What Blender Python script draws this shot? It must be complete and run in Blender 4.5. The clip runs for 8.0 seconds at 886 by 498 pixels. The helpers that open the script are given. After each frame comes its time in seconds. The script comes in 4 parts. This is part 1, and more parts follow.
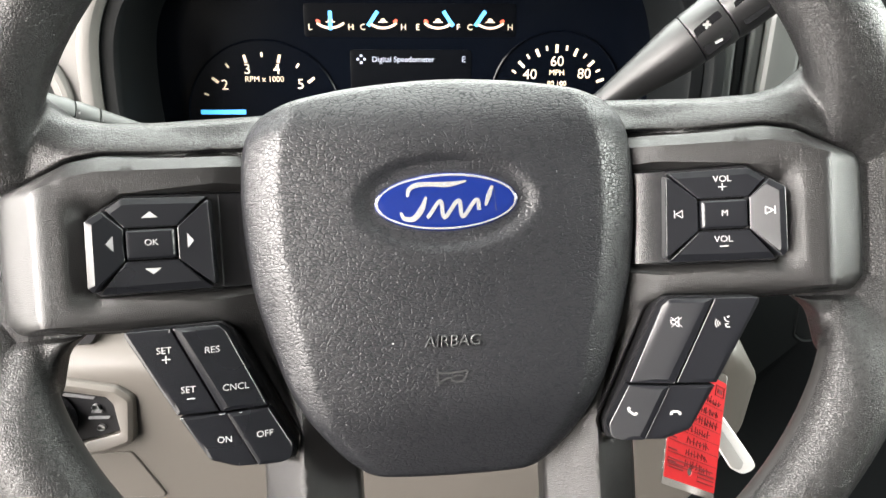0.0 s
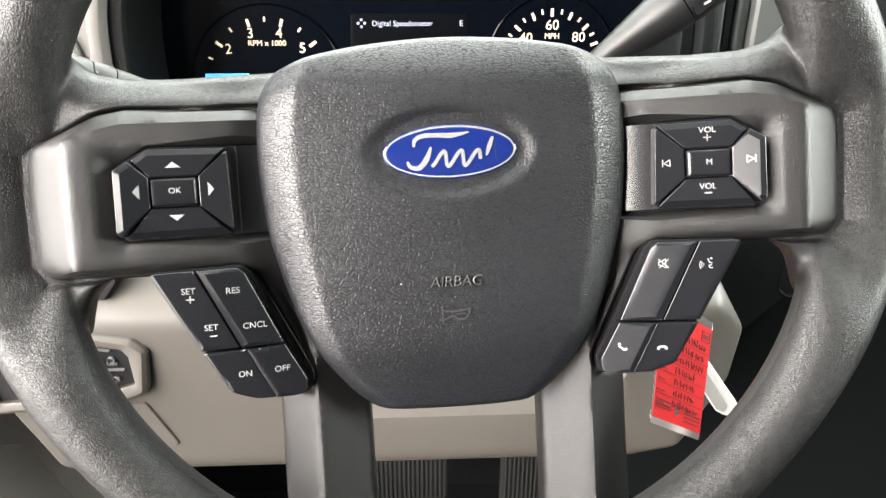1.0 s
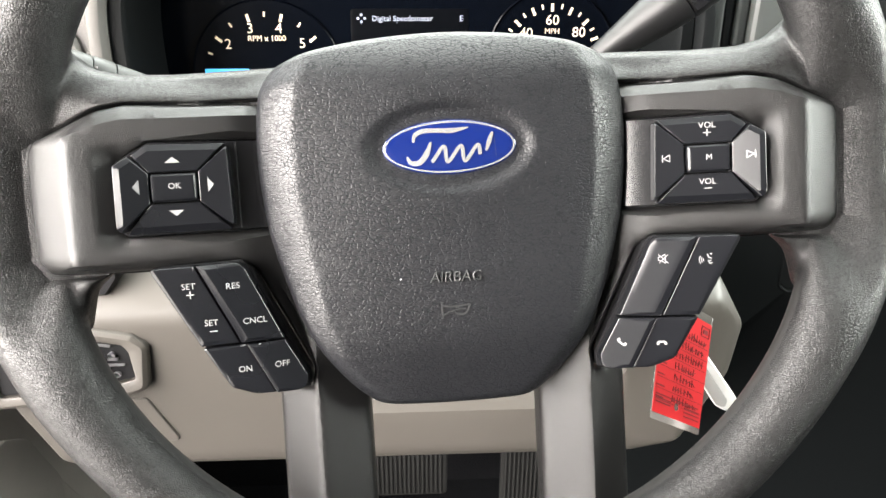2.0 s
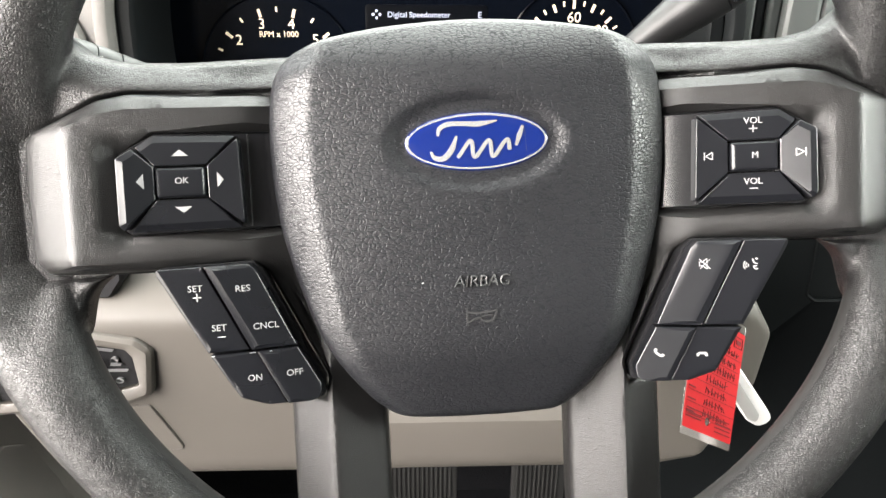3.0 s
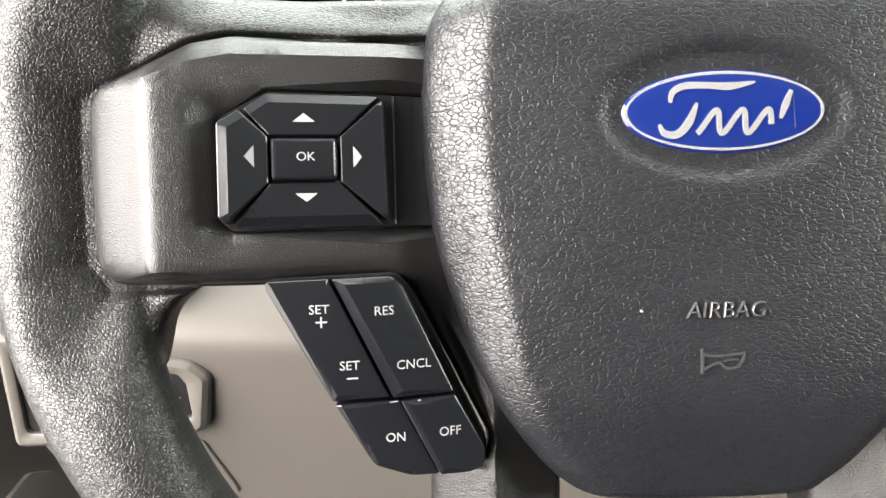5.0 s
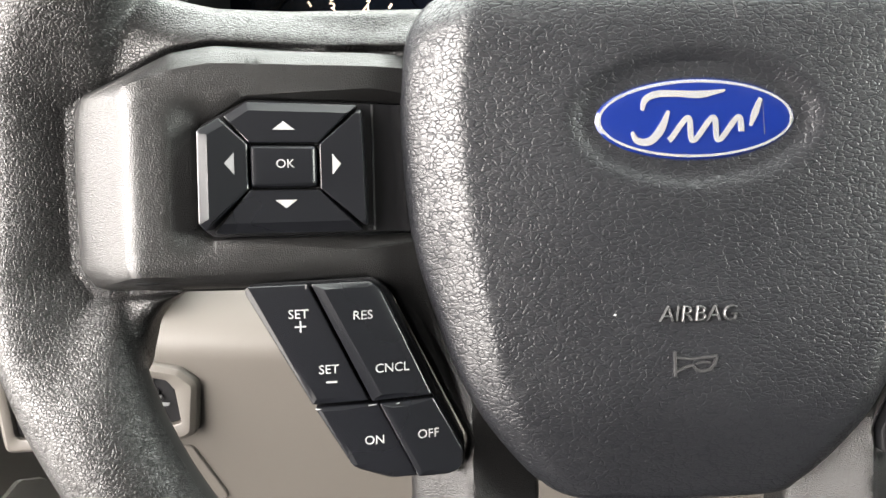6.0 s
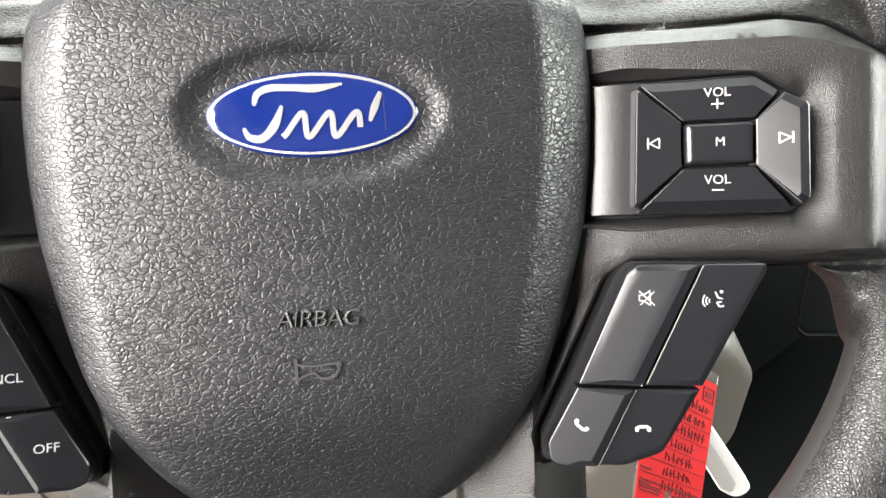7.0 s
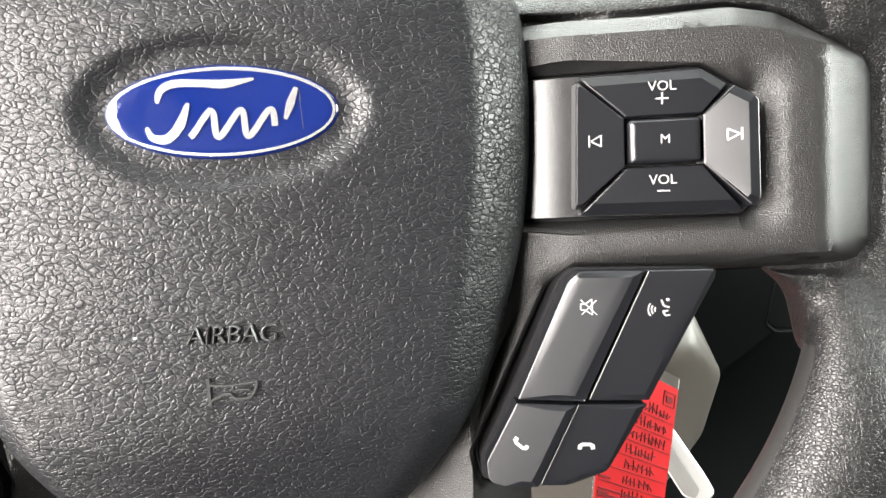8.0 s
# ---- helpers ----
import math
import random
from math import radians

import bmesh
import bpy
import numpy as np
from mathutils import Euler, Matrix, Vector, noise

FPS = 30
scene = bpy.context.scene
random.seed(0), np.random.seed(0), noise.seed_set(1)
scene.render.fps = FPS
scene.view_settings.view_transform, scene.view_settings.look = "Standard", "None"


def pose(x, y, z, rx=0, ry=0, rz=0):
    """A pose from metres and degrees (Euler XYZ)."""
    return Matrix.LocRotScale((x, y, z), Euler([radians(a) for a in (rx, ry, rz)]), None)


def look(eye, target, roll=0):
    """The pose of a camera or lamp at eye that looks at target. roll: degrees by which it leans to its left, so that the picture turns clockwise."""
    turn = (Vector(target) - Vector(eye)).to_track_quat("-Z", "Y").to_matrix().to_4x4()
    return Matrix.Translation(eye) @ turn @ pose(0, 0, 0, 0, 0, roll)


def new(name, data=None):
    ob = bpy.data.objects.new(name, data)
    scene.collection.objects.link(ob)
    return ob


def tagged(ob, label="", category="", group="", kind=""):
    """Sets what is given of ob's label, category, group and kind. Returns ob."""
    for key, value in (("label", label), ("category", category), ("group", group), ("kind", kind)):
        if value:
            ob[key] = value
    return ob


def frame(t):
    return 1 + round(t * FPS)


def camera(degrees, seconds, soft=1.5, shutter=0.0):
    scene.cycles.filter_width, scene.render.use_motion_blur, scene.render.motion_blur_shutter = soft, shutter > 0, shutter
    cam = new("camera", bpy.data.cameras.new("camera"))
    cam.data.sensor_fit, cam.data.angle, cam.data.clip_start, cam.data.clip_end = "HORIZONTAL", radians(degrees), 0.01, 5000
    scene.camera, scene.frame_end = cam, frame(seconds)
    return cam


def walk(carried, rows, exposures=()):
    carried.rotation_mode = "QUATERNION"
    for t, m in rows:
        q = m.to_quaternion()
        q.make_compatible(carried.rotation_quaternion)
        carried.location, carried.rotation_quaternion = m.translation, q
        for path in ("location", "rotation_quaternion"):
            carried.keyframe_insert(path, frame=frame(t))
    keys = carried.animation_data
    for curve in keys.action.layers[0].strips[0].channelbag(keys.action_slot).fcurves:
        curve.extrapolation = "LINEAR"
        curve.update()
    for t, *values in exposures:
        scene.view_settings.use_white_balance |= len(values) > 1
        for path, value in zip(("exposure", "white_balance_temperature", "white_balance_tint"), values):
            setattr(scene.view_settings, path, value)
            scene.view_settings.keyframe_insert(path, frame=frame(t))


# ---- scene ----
# ================= camera =================
cam = camera(61.35, 8.0, soft=1.5)
PATH = [
    (0, (0.0088, -0.0111, 0.8274), (0.0308, 0.4575, 0.6543), 0.33),
    (0.5, (0.0029, -0.0346, 0.8255), (0.0274, 0.4297, 0.6417), 0.24),
    (1, (0.0037, -0.0342, 0.8252), (0.0294, 0.4274, 0.6347), 0.25),
    (1.5, (0.0038, -0.0346, 0.8252), (0.0297, 0.4258, 0.6318), 0.23),
    (2.8, (0.0043, -0.0321, 0.8249), (0.0266, 0.4294, 0.6339), 0.44),
    (3, (-0.0022, -0.0155, 0.8154), (0.0190, 0.4468, 0.6262), 0.56),
    (3.2, (-0.0136, 0.0052, 0.8050), (0.0063, 0.4688, 0.6186), 0.66),
    (3.5, (-0.0298, 0.0268, 0.7966), (-0.0141, 0.4913, 0.6122), 0.83),
    (3.8, (-0.0436, 0.0412, 0.7877), (-0.0313, 0.5072, 0.6069), 1.00),
    (4, (-0.0491, 0.0491, 0.7837), (-0.0392, 0.5152, 0.6031), 1.10),
    (4.5, (-0.0530, 0.0601, 0.7795), (-0.0460, 0.5276, 0.6023), 1.43),
    (4.7, (-0.0534, 0.0620, 0.7802), (-0.0463, 0.5291, 0.6019), 1.48),
    (5.8, (-0.0539, 0.0594, 0.7819), (-0.0443, 0.5279, 0.6076), 1.61),
    (6, (-0.0488, 0.0584, 0.7823), (-0.0383, 0.5271, 0.6084), 1.55),
    (6.2, (-0.0326, 0.0583, 0.7821), (-0.0169, 0.5265, 0.6075), 1.70),
    (6.5, (0.0033, 0.0580, 0.7835), (0.0271, 0.5254, 0.6075), 1.80),
    (6.8, (0.0322, 0.0611, 0.7856), (0.0582, 0.5274, 0.6070), 1.72),
    (7, (0.0465, 0.0661, 0.7838), (0.0719, 0.5325, 0.6053), 1.58),
    (7.5, (0.0610, 0.0749, 0.7835), (0.0932, 0.5398, 0.6024), 1.55),
    (8, (0.0613, 0.0801, 0.7823), (0.0980, 0.5442, 0.5998), 1.53),
]
walk(cam, [(t, look(eye, target, roll)) for t, eye, target, roll in PATH])

# ================= world and light =================
from mathutils import geometry

world = bpy.data.worlds.new("sky")
scene.world = world
world.use_nodes = True
wn = world.node_tree.nodes
sky = wn.new("ShaderNodeTexSky")
sky.sky_type = "NISHITA"
sky.sun_disc = False
sky.sun_elevation, sky.sun_rotation = radians(48), radians(-60)
world.node_tree.links.new(sky.outputs[0], wn["Background"].inputs[0])
wn["Background"].inputs[1].default_value = 0.10

sun = new("sun", bpy.data.lights.new("sun", "SUN"))
sun.data.energy, sun.data.angle, sun.data.color = 0.8, radians(12), (1.0, 0.95, 0.88)
sun.matrix_world = look((-3, -1.0, 4), (0, 0.2, 0.7))


def opening_light(name, eye, target, w, h, power, colour):
    ob = new(name, bpy.data.lights.new(name, "AREA"))
    ob.data.shape, ob.data.size, ob.data.size_y = "RECTANGLE", w, h
    ob.data.energy, ob.data.color = power, colour
    ob.matrix_world = look(eye, target)
    return ob


opening_light("light_driver_doorway", (-1.60, -0.92, 1.42), (0.0, -0.92, 1.38), 2.55, 1.35, 530, (1.0, 0.94, 0.89))
opening_light("light_sunlit_ground", (-1.60, -0.92, 0.12), (0.0, -0.92, 0.16), 2.55, 1.25, 110, (1.0, 0.925, 0.86))
opening_light("light_windscreen", (0.15, 0.66, 1.22), (0.15, 0.23, 0.36), 1.25, 0.90, 50, (0.955, 1.0, 0.935))
opening_light("light_passenger_window", (1.28, 0.20, 1.10), (0.0, 0.20, 0.85), 1.0, 0.48, 54, (0.96, 1.0, 0.93))


# ================= materials =================
def base_mat(name, colour, rough, metal=0.0, coat=0.0):
    m = bpy.data.materials.new(name)
    m.use_nodes = True
    b = m.node_tree.nodes["Principled BSDF"]
    b.inputs["Base Color"].default_value = (*colour, 1)
    b.inputs["Roughness"].default_value = rough
    b.inputs["Metallic"].default_value = metal
    b.inputs["Coat Weight"].default_value = coat
    b.inputs["Coat Roughness"].default_value = 0.04
    return m


def wire(m, a, b):
    m.node_tree.links.new(a, b)


def node(m, kind, **values):
    n = m.node_tree.nodes.new(kind)
    for key, value in values.items():
        n.inputs[key].default_value = value
    return n


def varied(m, colour, amount, scale):
    """Large, soft unevenness of colour and gloss."""
    b = m.node_tree.nodes["Principled BSDF"]
    tc = node(m, "ShaderNodeTexCoord")
    nz = node(m, "ShaderNodeTexNoise", Scale=scale, Detail=4.0)
    wire(m, tc.outputs["Object"], nz.inputs["Vector"])
    mix = node(m, "ShaderNodeMix")
    mix.data_type = "RGBA"
    mix.inputs["A"].default_value = (*[c * (1 - amount) for c in colour], 1)
    mix.inputs["B"].default_value = (*[min(1, c * (1 + amount)) for c in colour], 1)
    wire(m, nz.outputs["Fac"], mix.inputs["Factor"])
    wire(m, mix.outputs["Result"], b.inputs["Base Color"])
    r = b.inputs["Roughness"].default_value
    span = node(m, "ShaderNodeMapRange")
    span.inputs["To Min"].default_value, span.inputs["To Max"].default_value = r - 0.06, r + 0.06
    wire(m, nz.outputs["Fac"], span.inputs["Value"])
    wire(m, span.outputs[0], b.inputs["Roughness"])
    return tc


def leather(name, colour, rough, cell, depth, stretch=(1.0, 1.0, 1.0), crease=0.17, wrinkle=0.45):
    """Moulded skin: smooth plates parted by narrow, wandering creases; cell in metres."""
    m = base_mat(name, colour, rough)
    b = m.node_tree.nodes["Principled BSDF"]
    tc = varied(m, colour, 0.18, 22.0)
    mp = node(m, "ShaderNodeMapping")
    mp.inputs["Scale"].default_value = stretch
    wire(m, tc.outputs["Object"], mp.inputs["Vector"])

    def math_node(op, a, b2):
        n = node(m, "ShaderNodeMath")
        n.operation = op
        for k, v in enumerate((a, b2)):
            if isinstance(v, float):
                n.inputs[k].default_value = v
            else:
                wire(m, v, n.inputs[k])
        return n.outputs[0]

    def spread(value, lo, hi, out_lo, out_hi, smooth=True):
        n = node(m, "ShaderNodeMapRange")
        n.interpolation_type = "SMOOTHSTEP" if smooth else "LINEAR"
        for key, v in (("From Min", lo), ("From Max", hi), ("To Min", out_lo), ("To Max", out_hi)):
            n.inputs[key].default_value = v
        wire(m, value, n.inputs["Value"])
        return n.outputs[0]

    place = mp.outputs[0]
    for scale, reach in ((0.45, 0.9), (1.5, 0.45)):
        warp = node(m, "ShaderNodeTexNoise", Scale=scale / cell, Detail=1.0)
        wire(m, mp.outputs[0], warp.inputs["Vector"])
        off = node(m, "ShaderNodeVectorMath")
        off.operation = "MULTIPLY_ADD"
        wire(m, warp.outputs["Color"], off.inputs[0])
        off.inputs[1].default_value = (cell * reach,) * 3
        wire(m, place, off.inputs[2])
        place = off.outputs[0]

    def cells(scale, wide):
        v = node(m, "ShaderNodeTexVoronoi", Scale=scale / cell)
        v.feature = "DISTANCE_TO_EDGE"
        wire(m, place, v.inputs["Vector"])
        return spread(v.outputs["Distance"], 0.0, wide, 0.0, 1.0)

    main, pillow = cells(1.0, crease), cells(1.0, 0.5)
    minor = cells(1.6, crease * 1.3)
    # creases that deepen and fade along their way
    fade = node(m, "ShaderNodeTexNoise", Scale=0.6 / cell, Detail=1.0)
    wire(m, mp.outputs[0], fade.inputs["Vector"])
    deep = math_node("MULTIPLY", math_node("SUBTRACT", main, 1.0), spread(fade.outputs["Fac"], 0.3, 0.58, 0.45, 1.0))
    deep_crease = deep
    deep = math_node("ADD", deep, math_node("MULTIPLY", pillow, 0.4))
    weak = math_node("MULTIPLY", math_node("SUBTRACT", minor, 1.0), spread(fade.outputs["Fac"], 0.42, 0.66, 0.45, 0.0))
    # longer wrinkles that run across
    lie = node(m, "ShaderNodeMapping")
    lie.inputs["Scale"].default_value = (stretch[0] * 0.42, stretch[1], 1.0)
    wire(m, tc.outputs["Object"], lie.inputs["Vector"])
    run = node(m, "ShaderNodeTexNoise", Scale=0.42 / cell, Detail=2.5)
    wire(m, lie.outputs[0], run.inputs["Vector"])
    fold = math_node("ABSOLUTE", math_node("SUBTRACT", run.outputs["Fac"], 0.5), 0.0)
    wrinkles = math_node("MULTIPLY", spread(fold, 0.0, 0.03, -1.0, 0.0), wrinkle)
    weak = math_node("ADD", weak, wrinkles)
    # plates that tilt and swell a little
    swell = node(m, "ShaderNodeTexNoise", Scale=0.7 / cell, Detail=1.5)
    wire(m, mp.outputs[0], swell.inputs["Vector"])
    height = math_node("ADD", math_node("ADD", deep, weak), math_node("MULTIPLY", swell.outputs["Fac"], 0.6))
    # creases dulled to stand in for the shade inside them, tops left glossy
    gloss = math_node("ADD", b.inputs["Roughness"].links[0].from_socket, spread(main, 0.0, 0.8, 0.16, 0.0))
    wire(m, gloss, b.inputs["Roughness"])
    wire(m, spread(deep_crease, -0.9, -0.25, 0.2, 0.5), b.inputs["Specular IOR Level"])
    bump = node(m, "ShaderNodeBump", Strength=1.0, Distance=depth)
    wire(m, height, bump.inputs["Height"])
    wire(m, bump.outputs[0], b.inputs["Normal"])
    return m


def grained(name, colour, rough, grain, depth, amount=0.12, metal=0.0):
    """Plastic with a fine spark-eroded grain; grain in metres."""
    m = base_mat(name, colour, rough, metal)
    b = m.node_tree.nodes["Principled BSDF"]
    tc = varied(m, colour, amount, 14.0)
    nz = node(m, "ShaderNodeTexNoise", Scale=1.0 / grain, Detail=3.0, Roughness=0.6)
    wire(m, tc.outputs["Object"], nz.inputs["Vector"])
    bump = node(m, "ShaderNodeBump", Strength=1.0, Distance=depth)
    wire(m, nz.outputs["Fac"], bump.inputs["Height"])
    wire(m, bump.outputs[0], b.inputs["Normal"])
    return m


def glowing(name, colour, strength):
    m = base_mat(name, colour, 0.5)
    b = m.node_tree.nodes["Principled BSDF"]
    b.inputs["Emission Color"].default_value = (*colour, 1)
    b.inputs["Emission Strength"].default_value = strength
    return m


def pebbled(name, colour, rough, cell, depth):
    """Plastic with a coarse, sparkling mould grain of small pits; cell in metres."""
    m = base_mat(name, colour, rough)
    b = m.node_tree.nodes["Principled BSDF"]
    tc = varied(m, colour, 0.12, 14.0)
    vor = node(m, "ShaderNodeTexVoronoi", Scale=1.0 / cell)
    wire(m, tc.outputs["Object"], vor.inputs["Vector"])
    nz = node(m, "ShaderNodeTexNoise", Scale=0.9 / cell, Detail=2.0)
    wire(m, tc.outputs["Object"], nz.inputs["Vector"])
    add = node(m, "ShaderNodeMath")
    add.operation = "MULTIPLY_ADD"
    wire(m, nz.outputs["Fac"], add.inputs[0])
    add.inputs[1].default_value = 0.5
    wire(m, vor.outputs["Distance"], add.inputs[2])
    bump = node(m, "ShaderNodeBump", Strength=1.0, Distance=depth)
    wire(m, add.outputs[0], bump.inputs["Height"])
    wire(m, bump.outputs[0], b.inputs["Normal"])
    return m


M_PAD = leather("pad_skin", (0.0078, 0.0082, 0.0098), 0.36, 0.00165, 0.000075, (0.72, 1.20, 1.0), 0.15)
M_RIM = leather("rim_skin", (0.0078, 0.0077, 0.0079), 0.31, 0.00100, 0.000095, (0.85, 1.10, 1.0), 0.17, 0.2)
M_RIMBACK = grained("rim_back_skin", (0.013, 0.0128, 0.0125), 0.55, 0.0006, 0.00003)
# paler copy of the pad's skin, carrying the light its raised marks catch
M_EMBOSS = base_mat("highlit_smooth_skin", (0.032, 0.032, 0.0325), 0.34)
M_BEZEL = pebbled("bezel_plastic", (0.0095, 0.0093, 0.0093), 0.33, 0.00036, 0.00012)
M_BUTTON = grained("button_plastic", (0.0058, 0.0062, 0.0078), 0.28, 0.00016, 0.000004, 0.10)
# paler satin grey: painted edge highlight on the switch panel, and scratches
M_GLINT_SCRATCH = base_mat("satin_glint_scratch", (0.06, 0.06, 0.062), 0.22)
M_BLACK = grained("black_housing", (0.010, 0.010, 0.011), 0.45, 0.0004, 0.00003)
M_PANEL = grained("satin_panel", (0.009, 0.009, 0.010), 0.24, 0.0003, 0.000006)
M_LEGEND = base_mat("white_print", (0.27, 0.27, 0.27), 0.5)
M_DIM = base_mat("grey_print", (0.20, 0.20, 0.205), 0.5)
M_BLUE = base_mat("blue_enamel", (0.0035, 0.011, 0.085), 0.10, 0.0, 1.0)
M_CHROME = base_mat("bright_silver", (0.80, 0.81, 0.84), 0.22, 0.85)
M_BEIGE = grained("beige_plastic", (0.072, 0.0655, 0.058), 0.42, 0.0007, 0.00006, 0.06)
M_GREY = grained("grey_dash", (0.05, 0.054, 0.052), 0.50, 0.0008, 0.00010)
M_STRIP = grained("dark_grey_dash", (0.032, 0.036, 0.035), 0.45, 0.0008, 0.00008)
M_DARK = grained("charcoal_dash", (0.0028, 0.0036, 0.0040), 0.60, 0.0009, 0.00010)
for dull in (M_DARK, M_BLACK):
    dull.node_tree.nodes["Principled BSDF"].inputs["Specular IOR Level"].default_value = 0.16
M_DOOR = grained("door_trim", (0.42, 0.39, 0.355), 0.60, 0.0010, 0.00008)
M_CARPET = grained("carpet", (0.006, 0.006, 0.007), 0.95, 0.003, 0.002)
M_CARPET.node_tree.nodes["Principled BSDF"].inputs["Specular IOR Level"].default_value = 0.1
M_RUBBER = grained("pedal_rubber", (0.008, 0.0078, 0.0075), 0.7, 0.0006, 0.00005)
M_SCREEN = base_mat("cluster_black", (0.0014, 0.0022, 0.0042), 0.2)
M_SCREEN.node_tree.nodes["Principled BSDF"].inputs["Specular IOR Level"].default_value = 0.18
M_STALK = grained("stalk_plastic", (0.010, 0.010, 0.0105), 0.40, 0.0004, 0.00003)
M_STALKG = grained("grey_stalk", (0.042, 0.044, 0.043), 0.45, 0.0004, 0.00003)
M_RED = grained("red_card", (0.45, 0.013, 0.016), 0.45, 0.002, 0.00005, 0.08)
M_INK = base_mat("black_ink", (0.14, 0.007, 0.009), 0.6)
M_KEY = grained("pale_plastic", (0.58, 0.58, 0.57), 0.4, 0.0004, 0.00002, 0.05)
M_KEYD = grained("grey_blade", (0.30, 0.30, 0.29), 0.4, 0.0004, 0.00002, 0.05)
M_WALL = grained("cab_lining", (0.05, 0.049, 0.047), 0.85, 0.002, 0.0003)
M_LINER = grained("headliner_felt", (0.09, 0.088, 0.085), 0.95, 0.002, 0.0004, 0.05)
M_AMBER = glowing("lit_numerals", (1.0, 0.80, 0.56), 0.30)
M_CYAN = glowing("lit_pointer", (0.10, 0.52, 1.0), 1.15)
M_REDLIT = glowing("lit_red", (0.9, 0.10, 0.05), 1.0)
M_DISPLAY = glowing("display_text", (0.42, 0.46, 0.56), 0.22)
M_HOOD = grained("pale_hood", (0.105, 0.100, 0.093), 0.5, 0.0008, 0.00008, 0.05)
M_DISP = base_mat("dim_display", (0.0014, 0.0018, 0.0028), 0.4)
M_DISP.node_tree.nodes["Principled BSDF"].inputs["Specular IOR Level"].default_value = 0.06
M_CLEAR = base_mat("clear_sleeve", (0.9, 0.9, 0.9), 0.15)
M_CLEAR.node_tree.nodes["Principled BSDF"].inputs["Transmission Weight"].default_value = 1.0

MM = 0.001


# ================= building helpers =================
def finish(name, bm, material, parent=None, label="", angle=32):
    me = bpy.data.meshes.new(name)
    bmesh.ops.recalc_face_normals(bm, faces=bm.faces)
    bm.to_mesh(me)
    bm.free()
    me.polygons.foreach_set("use_smooth", [True] * len(me.polygons))
    me.set_sharp_from_angle(angle=radians(angle))
    me.materials.append(material)
    ob = new(name, me)
    ob.parent = parent
    if label:
        ob["label"] = label
    return ob


def part(name, bm, material, parent, label="", angle=32):
    return finish(name, bm, material, parent, label, angle)


def rounded(corners, seg=5):
    """A loop from corners (x, y, radius), in order against the clock."""
    out = []
    n = len(corners)
    for i, (x, y, r) in enumerate(corners):
        p = Vector((x, y))
        a = (Vector(corners[i - 1][:2]) - p)
        c = (Vector(corners[(i + 1) % n][:2]) - p)
        la, lc = a.length, c.length
        a, c = a / la, c / lc
        ang = a.angle(c)
        if r <= 0 or ang > 3.1:
            out.append((x, y))
            continue
        d = min(r / math.tan(ang / 2), 0.48 * la, 0.48 * lc)
        p0, p1 = p + a * d, p + c * d
        for k in range(seg + 1):
            s = k / seg
            q = p0 * (1 - s) ** 2 + p * 2 * s * (1 - s) + p1 * s ** 2
            out.append((q.x, q.y))
    return out


def spline_loop(points, sub=4):
    out = []
    n = len(points)
    for i in range(n):
        p0, p1, p2, p3 = (Vector(points[(i + k) % n]) for k in (-1, 0, 1, 2))
        for k in range(sub):
            s = k / sub
            q = 0.5 * (2 * p1 + (p2 - p0) * s + (2 * p0 - 5 * p1 + 4 * p2 - p3) * s * s + (3 * p1 - p0 - 3 * p2 + p3) * s ** 3)
            out.append((q.x, q.y))
    return out


def area2(loop):
    return sum(loop[i - 1][0] * loop[i][1] - loop[i][0] * loop[i - 1][1] for i in range(len(loop)))


def ccw(loop):
    return loop if area2(loop) > 0 else loop[::-1]


def mirrored(loop):
    return [(-x, y, *rest) for x, y, *rest in loop][::-1]


def inset(loop, d):
    if d == 0:
        return list(loop)
    out, n = [], len(loop)
    for i in range(n):
        p, a, c = Vector(loop[i]), Vector(loop[i - 1]), Vector(loop[(i + 1) % n])
        e1, e2 = (p - a), (c - p)
        e1 = e1.normalized() if e1.length > 1e-9 else e2.normalized()
        e2 = e2.normalized() if e2.length > 1e-9 else e1
        n1, n2 = Vector((-e1.y, e1.x)), Vector((-e2.y, e2.x))
        m = n1 + n2
        m = m / max(m.length_squared, 0.5) * 2 if m.length > 1e-6 else n1
        q = p + m * d
        out.append((q.x, q.y))
    return out


def inside(p, loop):
    hit, (x, y) = False, p
    for i in range(len(loop)):
        (x0, y0), (x1, y1) = loop[i - 1], loop[i]
        if (y0 > y) != (y1 > y) and x < (x1 - x0) * (y - y0) / (y1 - y0) + x0:
            hit = not hit
    return hit


def gap_to(p, loop):
    best = 1e9
    for i in range(len(loop)):
        (x0, y0), (x1, y1) = loop[i - 1], loop[i]
        dx, dy = x1 - x0, y1 - y0
        s = max(0, min(1, ((p[0] - x0) * dx + (p[1] - y0) * dy) / max(dx * dx + dy * dy, 1e-12)))
        best = min(best, math.hypot(p[0] - x0 - s * dx, p[1] - y0 - s * dy))
    return best


def ring_loops(outline, insets):
    """The outline and its insets. An outline of corners (x, y, radius) keeps its roundings in proportion."""
    if len(outline[0]) == 2:
        outline = ccw(outline)
        return [inset(outline, d) for d in insets]
    pts = [(x, y) for x, y, _ in outline]
    rad = [r for *_, r in outline]
    if area2(pts) < 0:
        pts, rad = pts[::-1], rad[::-1]
    return [rounded([(*p, max(r - 0.6 * d, 0.2) if r > 0 else 0) for p, r in zip(inset(pts, d), rad)], 5) for d in insets]


